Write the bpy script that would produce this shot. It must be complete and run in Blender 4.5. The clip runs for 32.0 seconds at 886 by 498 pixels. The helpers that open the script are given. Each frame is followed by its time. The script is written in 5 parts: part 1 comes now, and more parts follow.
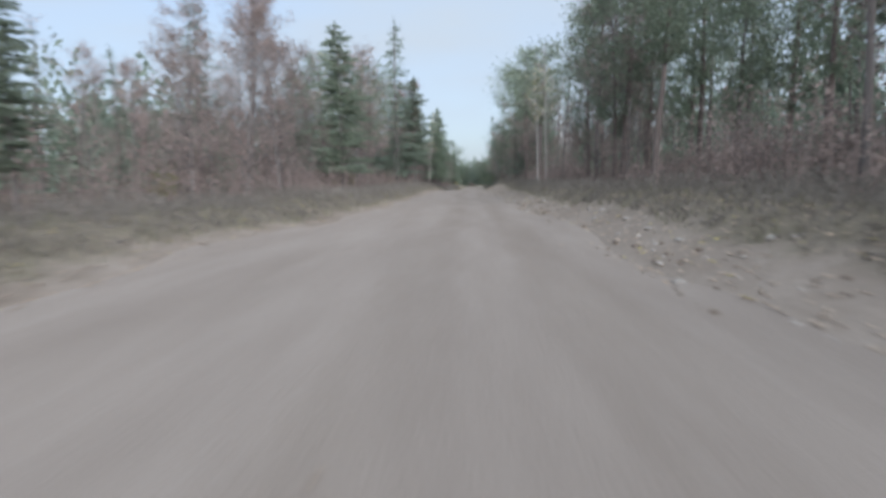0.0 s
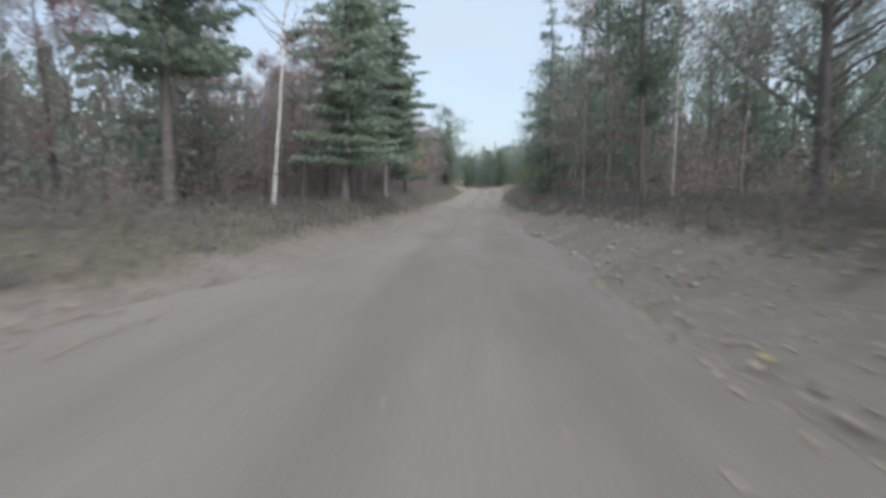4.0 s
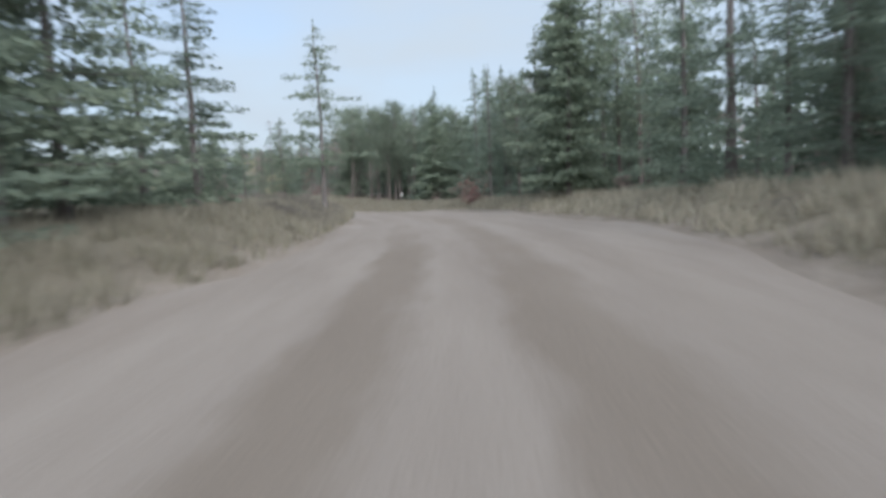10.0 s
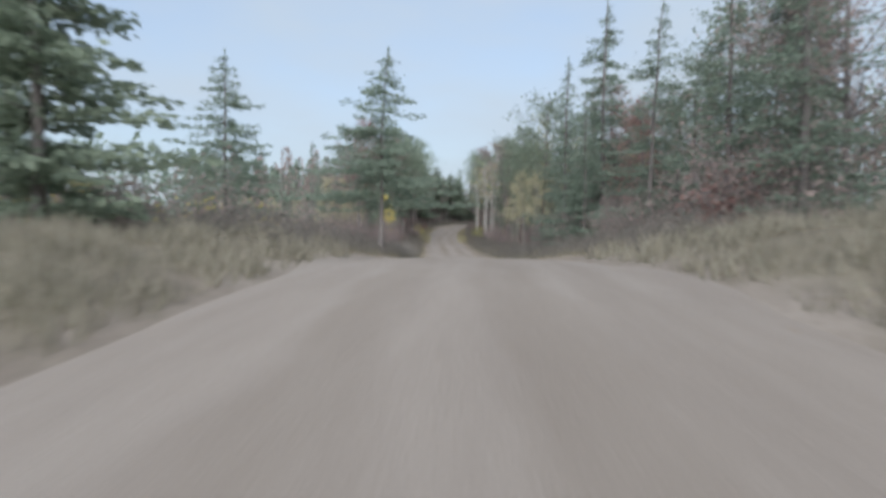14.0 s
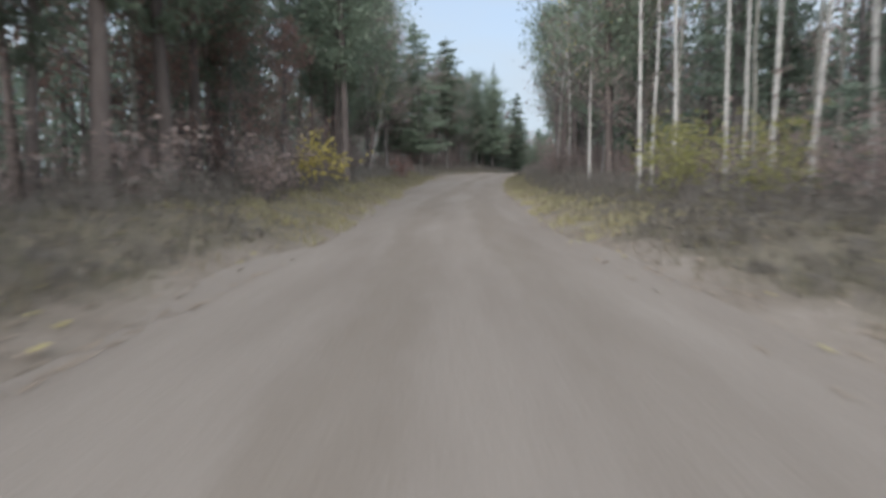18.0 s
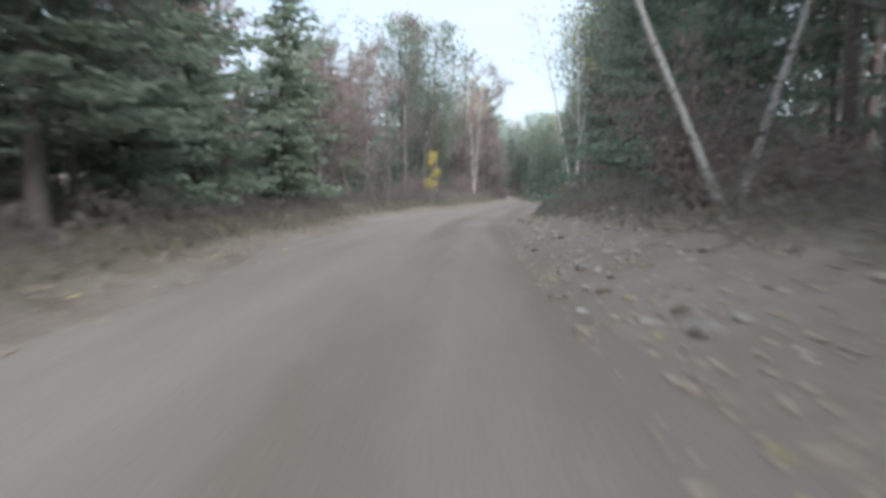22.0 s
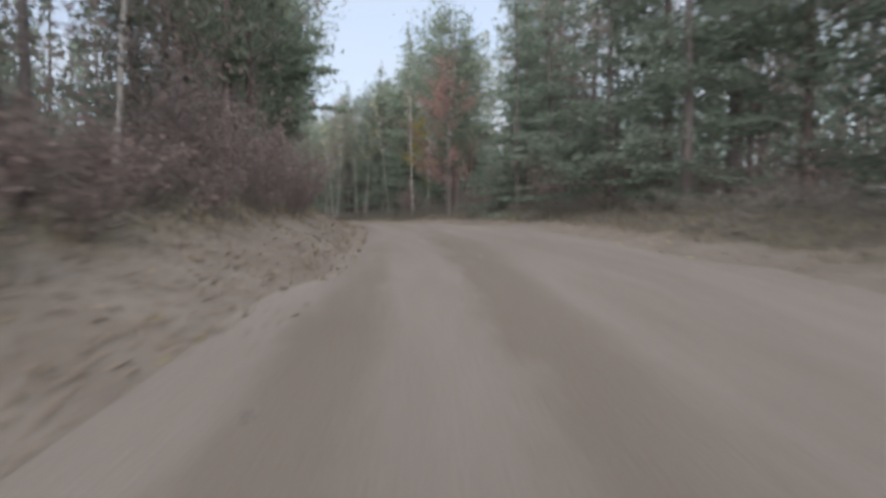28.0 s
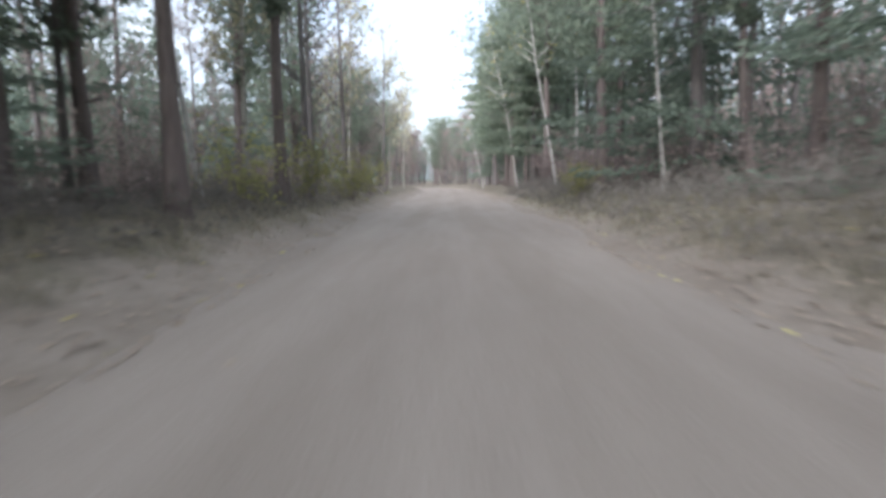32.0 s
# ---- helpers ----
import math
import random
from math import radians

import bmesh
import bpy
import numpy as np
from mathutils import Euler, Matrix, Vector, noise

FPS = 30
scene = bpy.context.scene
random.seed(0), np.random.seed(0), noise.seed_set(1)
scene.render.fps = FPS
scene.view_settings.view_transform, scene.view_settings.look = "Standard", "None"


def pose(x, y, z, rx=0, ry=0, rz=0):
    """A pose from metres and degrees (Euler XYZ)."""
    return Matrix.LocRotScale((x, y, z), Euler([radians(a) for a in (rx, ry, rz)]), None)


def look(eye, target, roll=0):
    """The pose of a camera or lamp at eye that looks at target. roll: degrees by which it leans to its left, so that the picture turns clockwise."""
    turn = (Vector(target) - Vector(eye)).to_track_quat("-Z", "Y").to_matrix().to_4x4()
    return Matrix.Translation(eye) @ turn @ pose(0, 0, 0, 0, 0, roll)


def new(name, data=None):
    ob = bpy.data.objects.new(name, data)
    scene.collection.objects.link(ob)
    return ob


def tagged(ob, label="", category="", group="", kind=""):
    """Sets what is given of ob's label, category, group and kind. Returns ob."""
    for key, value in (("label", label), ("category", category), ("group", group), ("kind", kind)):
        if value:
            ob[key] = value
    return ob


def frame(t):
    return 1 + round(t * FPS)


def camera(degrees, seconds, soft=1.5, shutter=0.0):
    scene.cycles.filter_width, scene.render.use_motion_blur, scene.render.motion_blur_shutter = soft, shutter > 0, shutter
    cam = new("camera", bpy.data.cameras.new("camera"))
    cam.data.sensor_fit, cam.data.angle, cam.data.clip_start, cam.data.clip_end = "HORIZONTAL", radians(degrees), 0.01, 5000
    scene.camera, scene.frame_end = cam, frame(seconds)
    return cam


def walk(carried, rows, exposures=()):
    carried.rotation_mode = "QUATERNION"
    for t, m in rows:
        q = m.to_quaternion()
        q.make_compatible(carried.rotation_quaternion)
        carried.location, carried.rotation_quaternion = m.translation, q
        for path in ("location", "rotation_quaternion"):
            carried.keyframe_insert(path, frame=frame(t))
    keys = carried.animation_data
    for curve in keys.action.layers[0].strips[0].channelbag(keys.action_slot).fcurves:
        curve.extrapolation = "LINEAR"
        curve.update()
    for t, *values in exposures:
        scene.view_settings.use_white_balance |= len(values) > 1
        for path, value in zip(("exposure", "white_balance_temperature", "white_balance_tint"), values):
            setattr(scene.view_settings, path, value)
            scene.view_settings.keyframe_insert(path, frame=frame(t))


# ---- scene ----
cam = camera(70.0, 32.0, soft=3.7, shutter=0.3)

PATH = [
(0.0, (0.00, -0.00, 0.00), (-0.73, 19.89, -1.93), -0.7),
(0.5, (0.00, 10.69, 0.08), (0.73, 30.59, -1.81), -0.3),
(1.0, (0.30, 21.43, 0.13), (0.54, 41.36, -1.55), 0.4),
(1.5, (0.53, 32.21, 0.21), (0.01, 52.14, -1.41), 1.5),
(2.0, (0.53, 43.02, 0.25), (0.79, 62.95, -1.40), -0.5),
(2.5, (0.58, 53.84, 0.37), (0.24, 73.78, -1.08), 0.4),
(3.0, (0.54, 64.60, 0.61), (0.53, 84.54, -0.94), -1.1),
(3.5, (0.53, 75.38, 0.76), (0.36, 95.30, -0.92), -0.7),
(4.0, (0.43, 86.21, 0.79), (-0.45, 106.09, -1.20), 0.6),
(4.5, (0.33, 96.99, 0.57), (-0.11, 116.79, -2.21), 0.3),
(5.0, (0.28, 107.79, 0.35), (0.03, 127.66, -1.90), 0.0),
(5.5, (0.34, 118.63, 0.23), (0.29, 138.52, -1.87), 0.0),
(6.0, (0.52, 129.51, 0.17), (0.68, 149.41, -1.81), 0.0),
(6.5, (0.81, 140.44, 0.18), (1.30, 160.34, -1.71), 1.5),
(7.0, (1.16, 151.43, 0.24), (1.48, 171.37, -1.36), -0.3),
(7.5, (1.56, 162.55, 0.36), (2.11, 182.49, -1.07), -0.2),
(8.0, (1.91, 173.72, 0.47), (2.48, 193.66, -0.95), -0.5),
(8.5, (2.30, 184.72, 0.63), (2.79, 204.65, -0.90), 0.8),
(9.0, (2.79, 195.53, 0.73), (3.46, 215.47, -0.73), -0.1),
(9.5, (3.35, 206.38, 0.85), (3.30, 226.31, -0.80), -1.5),
(10.0, (3.49, 217.26, 1.06), (1.99, 237.13, -0.66), -2.3),
(10.5, (2.81, 227.87, 1.24), (0.88, 247.73, -0.11), -1.2),
(11.0, (1.25, 238.29, 1.24), (-3.24, 257.71, -0.33), 1.3),
(11.5, (-1.05, 248.52, 1.20), (-6.96, 267.51, -0.95), 2.4),
(12.0, (-4.23, 258.56, 1.06), (-11.74, 276.91, -1.54), 0.3),
(12.5, (-8.41, 268.37, 0.81), (-16.55, 286.50, -1.44), -1.1),
(13.0, (-13.00, 278.07, 0.71), (-21.89, 295.82, -1.70), -0.6),
(13.5, (-17.73, 287.74, 0.87), (-26.99, 305.42, -0.47), 0.4),
(14.0, (-22.42, 297.25, 1.33), (-31.62, 315.00, 0.75), 0.4),
(14.5, (-26.90, 306.79, 1.82), (-35.90, 324.62, 0.77), -1.0),
(15.0, (-31.25, 316.40, 1.59), (-40.17, 334.14, -0.77), 0.0),
(15.5, (-35.43, 326.08, 0.91), (-44.78, 343.38, -2.74), 1.4),
(16.0, (-40.37, 335.48, 0.39), (-49.94, 352.83, -2.31), 0.0),
(16.5, (-45.45, 344.87, 0.10), (-55.20, 362.17, -2.23), 0.0),
(17.0, (-50.63, 354.27, -0.03), (-60.49, 371.55, -2.09), 0.0),
(17.5, (-55.87, 363.70, -0.03), (-65.76, 380.95, -2.17), -0.7),
(18.0, (-61.14, 373.19, 0.28), (-70.94, 390.54, -1.44), -0.2),
(18.5, (-66.36, 382.72, 0.56), (-76.42, 399.93, -1.08), -0.0),
(19.0, (-71.29, 392.33, 1.08), (-80.96, 409.77, -0.44), 0.8),
(19.5, (-75.85, 402.06, 1.58), (-84.69, 419.95, 0.35), 0.4),
(20.0, (-80.08, 412.00, 2.19), (-87.92, 430.37, 1.23), -0.4),
(20.5, (-84.01, 422.13, 2.86), (-89.60, 441.31, 1.99), 1.2),
(21.0, (-87.17, 432.48, 3.50), (-90.85, 452.12, 2.51), -1.3),
(21.5, (-89.50, 442.99, 3.96), (-93.11, 462.56, 2.01), 0.5),
(22.0, (-91.20, 453.54, 3.94), (-94.30, 473.12, 1.37), -0.5),
(22.5, (-92.64, 464.23, 3.57), (-94.51, 483.91, 0.57), -0.6),
(23.0, (-93.62, 474.98, 3.04), (-94.47, 494.74, 0.07), -0.2),
(23.5, (-93.73, 485.63, 2.68), (-93.82, 505.43, -0.22), 1.4),
(24.0, (-93.48, 496.30, 2.22), (-92.81, 516.11, -0.44), 0.8),
(24.5, (-93.10, 506.92, 1.84), (-92.16, 526.78, -0.27), 0.2),
(25.0, (-92.87, 517.46, 1.36), (-93.01, 537.31, -1.10), 0.4),
(25.5, (-93.05, 528.01, 1.00), (-93.61, 547.86, -1.37), 0.4),
(26.0, (-93.35, 538.61, 0.40), (-94.24, 558.42, -2.21), 0.0),
(26.5, (-93.83, 549.20, -0.70), (-95.59, 568.91, -3.59), 0.0),
(27.0, (-94.77, 559.76, -1.50), (-98.07, 579.31, -4.11), 0.0),
(27.5, (-96.54, 570.20, -1.90), (-101.89, 589.38, -3.89), -0.3),
(28.0, (-99.83, 580.44, -1.84), (-107.22, 598.99, -3.09), -0.3),
(28.5, (-104.18, 590.31, -1.44), (-113.70, 607.86, -2.62), 1.1),
(29.0, (-109.33, 599.81, -1.31), (-120.27, 616.48, -2.94), 0.3),
(29.5, (-115.12, 608.94, -1.45), (-126.42, 625.30, -3.68), 1.0),
(30.0, (-121.36, 617.80, -1.62), (-133.46, 633.56, -3.93), 0.2),
(30.5, (-127.83, 626.40, -1.82), (-140.29, 641.90, -3.99), 0.5),
(31.0, (-134.62, 634.60, -1.97), (-147.46, 649.80, -3.96), -0.1),
(31.5, (-141.65, 642.45, -2.22), (-154.76, 657.37, -4.67), -1.1),
(32.0, (-148.81, 650.24, -2.42), (-162.40, 664.75, -4.63), -1.5),
]
walk(cam, [(t, look(eye, target, roll)) for t, eye, target, roll in PATH],
     exposures=[(0, 1.2, 5850, 12), (2, 1.35, 5850, 12), (4.5, 1.3, 5850, 12), (7, 1.35, 5850, 11), (9, 1.1, 5850, 11), (10, 1.2, 5900, 11), (11, 1.3, 5900, 11), (12, 1.2, 5950, 11), (14, 1.1, 5950, 11), (15, 1.3, 5850, 11),
                (18, 1.2, 6000, 11), (19, 1.5, 5950, 11), (20, 1.25, 5850, 11), (21, 1.0, 5800, 11), (22, 1.75, 5900, 11), (23, 1.5, 5900, 12), (24, 1.35, 6000, 13), (25.5, 1.5, 6000, 13), (28, 1.35, 6250, 16), (29, 1.35, 6200, 15),
                (30, 2.2, 6150, 17), (31, 2.3, 6050, 16), (32, 2.05, 5950, 15)])
EYE = 1.15

# ---- light: an overcast autumn sky ----
world = bpy.data.worlds.new("sky")
scene.world = world
world.use_nodes = True
wn = world.node_tree
sky = wn.nodes.new("ShaderNodeTexSky")
sky.sky_type = "NISHITA"
sky.sun_disc = False
sky.sun_elevation = radians(28)
sky.sun_rotation = radians(160)
sky.air_density, sky.dust_density, sky.ozone_density = 1.0, 3.0, 1.0
wn.nodes["Background"].inputs[1].default_value = 0.095
# thin high cloud over the blue
cloud = wn.nodes.new("ShaderNodeTexNoise")
cloud.inputs["Scale"].default_value, cloud.inputs["Detail"].default_value = 2.2, 5.0
veil = wn.nodes.new("ShaderNodeMix")
veil.data_type = "RGBA"
thin = wn.nodes.new("ShaderNodeMapRange")
thin.inputs[1].default_value, thin.inputs[2].default_value, thin.inputs[3].default_value, thin.inputs[4].default_value = 0.35, 0.65, 0.58, 1.0
co = wn.nodes.new("ShaderNodeTexCoord")
flat = wn.nodes.new("ShaderNodeMapping")
flat.inputs["Scale"].default_value = (1, 1, 3)
wn.links.new(co.outputs["Generated"], flat.inputs[0])
wn.links.new(flat.outputs[0], cloud.inputs["Vector"])
wn.links.new(cloud.outputs[0], thin.inputs[0])
wn.links.new(thin.outputs[0], veil.inputs[0])
wn.links.new(sky.outputs[0], veil.inputs[6])
veil.inputs[7].default_value = (3.0, 3.3, 3.45, 1)
wn.links.new(veil.outputs[2], wn.nodes["Background"].inputs[0])
sun = new("sun", bpy.data.lights.new("sun", "SUN"))
sun.data.energy, sun.data.angle, sun.data.color = 1.9, radians(60), (1.0, 0.97, 0.94)
sun.matrix_basis = look((0, 0, 0), (-0.316, 0.825, -0.469))


# ---- materials ----
def material(name, rough=0.9, spec=0.2):
    m = bpy.data.materials.new(name)
    m.use_nodes = True
    b = m.node_tree.nodes["Principled BSDF"]
    b.inputs["Roughness"].default_value = rough
    b.inputs["Specular IOR Level"].default_value = spec
    return m, m.node_tree, b


def node(nt, kind, **inputs):
    n = nt.nodes.new(kind)
    for key, value in inputs.items():
        n.inputs[key.replace("_", " ")].default_value = value
    return n


def ramp(nt, source, *stops):
    r = nt.nodes.new("ShaderNodeValToRGB")
    while len(r.color_ramp.elements) < len(stops):
        r.color_ramp.elements.new(0.5)
    for el, (pos, col) in zip(r.color_ramp.elements, stops):
        el.position, el.color = pos, (*col, 1)
    nt.links.new(source, r.inputs[0])
    return r.outputs[0]


def blend(nt, fac, a, b, mode="MIX"):
    m = nt.nodes.new("ShaderNodeMix")
    m.data_type, m.blend_type = "RGBA", mode
    for sock, value in ((m.inputs[0], fac), (m.inputs[6], a), (m.inputs[7], b)):
        if hasattr(value, "is_linked"):
            nt.links.new(value, sock)
        else:
            sock.default_value = value if isinstance(value, (int, float)) else (*value, 1)
    return m.outputs[2]


def noise_out(nt, coords, scale, detail=4.0, rough=0.6):
    n = node(nt, "ShaderNodeTexNoise", Scale=scale, Detail=detail, Roughness=rough)
    nt.links.new(coords, n.inputs["Vector"])
    return n.outputs[0]


def bump(nt, b, height, strength=0.5, distance=0.02):
    n = node(nt, "ShaderNodeBump", Strength=strength, Distance=distance)
    nt.links.new(height, n.inputs["Height"])
    nt.links.new(n.outputs[0], b.inputs["Normal"])


def mapped(nt, source, scale):
    m = nt.nodes.new("ShaderNodeMapping")
    m.inputs["Scale"].default_value = scale
    nt.links.new(source, m.inputs[0])
    return m.outputs[0]


def road_material():
    m, nt, b = material("sandy_gravel", 0.95, 0.15)
    uv = nt.nodes.new("ShaderNodeUVMap").outputs[0]
    xyz = nt.nodes.new("ShaderNodeSeparateXYZ")
    wob = noise_out(nt, mapped(nt, uv, (0.0, 0.03, 1)), 1.0, 2)
    nt.links.new(uv, xyz.inputs[0])
    # lateral position, wandering slowly along the road
    off = node(nt, "ShaderNodeMath")
    off.operation = "MULTIPLY_ADD"
    off.inputs[1].default_value = 2.4
    off.inputs[2].default_value = -1.65
    nt.links.new(wob, off.inputs[0])
    lat = nt.nodes.new("ShaderNodeMath")
    nt.links.new(xyz.outputs[0], lat.inputs[0])
    # the wheel tracks fray at their borders
    fray = node(nt, "ShaderNodeMath")
    fray.operation = "MULTIPLY_ADD"
    fray.inputs[1].default_value = 0.9
    nt.links.new(noise_out(nt, mapped(nt, uv, (1.6, 0.5, 1)), 1.0, 6, 0.7), fray.inputs[0])
    nt.links.new(off.outputs[0], fray.inputs[2])
    nt.links.new(fray.outputs[0], lat.inputs[1])
    mr = nt.nodes.new("ShaderNodeMapRange")
    mr.inputs[1].default_value, mr.inputs[2].default_value = -5.0, 5.0
    nt.links.new(lat.outputs[0], mr.inputs[0])
    ruts = ramp(nt, mr.outputs[0], (0.0, (0, 0, 0)), (0.22, (0.25, 0.25, 0.25)), (0.28, (0.05, 0.05, 0.05)), (0.375, (0.1, 0.1, 0.1)), (0.40, (0.95, 0.95, 0.95)), (0.445, (0.9, 0.9, 0.9)),
                (0.475, (0.08, 0.08, 0.08)), (0.54, (0.06, 0.06, 0.06)), (0.565, (0.95, 0.95, 0.95)), (0.62, (0.85, 0.85, 0.85)), (0.66, (0.1, 0.1, 0.1)),
                (0.74, (0.3, 0.3, 0.3)), (0.8, (0.05, 0.05, 0.05)))
    streak = noise_out(nt, mapped(nt, uv, (0.9, 0.12, 1)), 1.0, 4, 0.6)
    patch = noise_out(nt, mapped(nt, uv, (0.35, 0.07, 1)), 1.0, 5, 0.65)
    grain = noise_out(nt, mapped(nt, uv, (1, 1, 1)), 38.0, 3, 0.7)
    base = ramp(nt, streak, (0.3, (0.275, 0.236, 0.202)), (0.7, (0.35, 0.306, 0.265)))
    dark = ramp(nt, patch, (0.35, (0.20, 0.165, 0.132)), (0.7, (0.245, 0.206, 0.168)))
    fac = node(nt, "ShaderNodeMath")
    fac.operation = "MULTIPLY"
    nt.links.new(ruts, fac.inputs[0])
    nt.links.new(ramp(nt, patch, (0.36, (0.12, 0.12, 0.12)), (0.58, (1, 1, 1))), fac.inputs[1])
    # well worn in some stretches, hardly seen in others
    dist = nt.nodes.new("ShaderNodeMath")
    dist.operation = "DIVIDE"
    dist.inputs[1].default_value = 760.0
    nt.links.new(xyz.outputs[1], dist.inputs[0])
    worn = node(nt, "ShaderNodeMath")
    worn.operation = "MULTIPLY"
    nt.links.new(fac.outputs[0], worn.inputs[0])
    nt.links.new(ramp(nt, dist.outputs[0], (0.0, (0.45, 0.45, 0.45)), (0.13, (0.3, 0.3, 0.3)), (0.22, (0.3, 0.3, 0.3)), (0.25, (0.95, 0.95, 0.95)), (0.30, (0.9, 0.9, 0.9)),
                      (0.33, (0.35, 0.35, 0.35)), (0.44, (0.4, 0.4, 0.4)), (0.5, (0.8, 0.8, 0.8)), (0.56, (0.45, 0.45, 0.45)), (0.64, (0.8, 0.8, 0.8)),
                      (0.68, (0.9, 0.9, 0.9)), (0.86, (0.9, 0.9, 0.9)), (0.9, (0.3, 0.3, 0.3))), worn.inputs[1])
    col = blend(nt, worn.outputs[0], base, dark)
    col = blend(nt, 0.35, col, ramp(nt, grain, (0.3, (0.25, 0.25, 0.25)), (0.7, (0.75, 0.75, 0.75))), "OVERLAY")
    nt.links.new(col, b.inputs["Base Color"])
    bump(nt, b, grain, 0.5, 0.02)
    return m


def floor_material(name, low, mid, high, scale=0.6):
    m, nt, b = material(name, 0.95, 0.1)
    co = nt.nodes.new("ShaderNodeTexCoord").outputs["Object"]
    big = noise_out(nt, co, scale, 5, 0.65)
    fine = noise_out(nt, co, 9.0, 5, 0.75)
    col = ramp(nt, big, (0.3, low), (0.5, mid), (0.72, high))
    col = blend(nt, 0.6, col, ramp(nt, fine, (0.3, (0.2, 0.2, 0.2)), (0.72, (0.8, 0.8, 0.8))), "OVERLAY")
    nt.links.new(col, b.inputs["Base Color"])
    bump(nt, b, fine, 0.8, 0.05)
    return m


def leaf_material(name, a, c, through_light=0.5):
    """Leaves or needles: the colour varies from tree to tree and from clump to clump."""
    m, nt, b = material(name, 0.7, 0.25)
    info = nt.nodes.new("ShaderNodeObjectInfo")
    geo = nt.nodes.new("ShaderNodeNewGeometry")
    each = ramp(nt, geo.outputs["Random Per Island"], (0.0, a), (1.0, c))
    hue = nt.nodes.new("ShaderNodeHueSaturation")
    mr = nt.nodes.new("ShaderNodeMapRange")
    mr.inputs[3].default_value, mr.inputs[4].default_value = 1.1, 1.75
    nt.links.new(info.outputs["Random"], mr.inputs[0])
    nt.links.new(mr.outputs[0], hue.inputs["Value"])
    nt.links.new(each, hue.inputs["Color"])
    nt.links.new(hue.outputs[0], b.inputs["Base Color"])
    tr = nt.nodes.new("ShaderNodeBsdfTranslucent")
    nt.links.new(hue.outputs[0], tr.inputs[0])
    mix = nt.nodes.new("ShaderNodeMixShader")
    mix.inputs[0].default_value = through_light
    nt.links.new(b.outputs[0], mix.inputs[1])
    nt.links.new(tr.outputs[0], mix.inputs[2])
    nt.links.new(mix.outputs[0], nt.nodes["Material Output"].inputs[0])
    return m


def bark_material(name, a, c, marks=None):
    m, nt, b = material(name, 0.9, 0.1)
    co = nt.nodes.new("ShaderNodeTexCoord").outputs["Object"]
    n = noise_out(nt, mapped(nt, co, (9, 9, 1.6)), 1.0, 5, 0.7)
    col = ramp(nt, n, (0.3, a), (0.7, c))
    if marks:
        k = noise_out(nt, mapped(nt, co, (3.0, 3.0, 7.0)), 1.0, 4, 0.7)
        col = blend(nt, ramp(nt, k, (0.56, (0, 0, 0)), (0.62, (1, 1, 1))), col, marks)
    nt.links.new(col, b.inputs["Base Color"])
    bump(nt, b, n, 0.6, 0.03)
    return m


def roadside_material():
    """Sand by the road, then dry grass, then forest floor, with ragged borders."""
    m, nt, b = material("roadside", 0.95, 0.1)
    uv = nt.nodes.new("ShaderNodeUVMap").outputs[0]
    co = nt.nodes.new("ShaderNodeTexCoord").outputs["Object"]
    xyz = nt.nodes.new("ShaderNodeSeparateXYZ")
    nt.links.new(uv, xyz.inputs[0])
    ragged = node(nt, "ShaderNodeMath")
    ragged.operation = "MULTIPLY_ADD"
    ragged.inputs[1].default_value = 2.4
    nt.links.new(noise_out(nt, co, 0.9, 6, 0.7), ragged.inputs[0])
    nt.links.new(xyz.outputs[0], ragged.inputs[2])

    def step(a, c):
        mr = nt.nodes.new("ShaderNodeMapRange")
        mr.interpolation_type = "SMOOTHSTEP"
        mr.inputs[1].default_value, mr.inputs[2].default_value = a, c
        nt.links.new(ragged.outputs[0], mr.inputs[0])
        return mr.outputs[0]

    big = noise_out(nt, co, 0.6, 5, 0.65)
    fine = noise_out(nt, co, 9.0, 5, 0.75)
    sand = ramp(nt, big, (0.3, (0.24, 0.20, 0.163)), (0.5, (0.285, 0.243, 0.203)), (0.72, (0.335, 0.29, 0.247)))
    grass = ramp(nt, big, (0.3, (0.14, 0.12, 0.095)), (0.5, (0.195, 0.17, 0.13)), (0.72, (0.25, 0.22, 0.165)))
    wood = ramp(nt, big, (0.3, (0.12, 0.105, 0.08)), (0.5, (0.17, 0.145, 0.11)), (0.72, (0.22, 0.185, 0.14)))
    col = blend(nt, step(1.0, 1.9), sand, grass)
    col = blend(nt, step(5.5, 7.5), col, wood)
    col = blend(nt, 0.3, col, ramp(nt, fine, (0.3, (0.2, 0.2, 0.2)), (0.72, (0.8, 0.8, 0.8))), "OVERLAY")
    nt.links.new(col, b.inputs["Base Color"])
    bump(nt, b, fine, 0.4, 0.03)
    return m


GRAVEL = road_material()
ROADSIDE = roadside_material()
FLOOR = floor_material("forest_floor", (0.12, 0.105, 0.08), (0.17, 0.145, 0.11), (0.22, 0.185, 0.14))
BARK = bark_material("grey_brown_bark", (0.12, 0.11, 0.102), (0.22, 0.20, 0.19))
BARK_RED = bark_material("red_pine_bark", (0.12, 0.10, 0.092), (0.21, 0.178, 0.16))
BARK_WHITE = bark_material("white_birch_bark", (0.42, 0.40, 0.37), (0.66, 0.64, 0.60), (0.09, 0.08, 0.075))
BARK_ASPEN = bark_material("pale_aspen_bark", (0.24, 0.235, 0.20), (0.40, 0.385, 0.34), (0.10, 0.09, 0.08))
NEEDLE = leaf_material("spruce_needles", (0.125, 0.155, 0.122), (0.19, 0.23, 0.178))
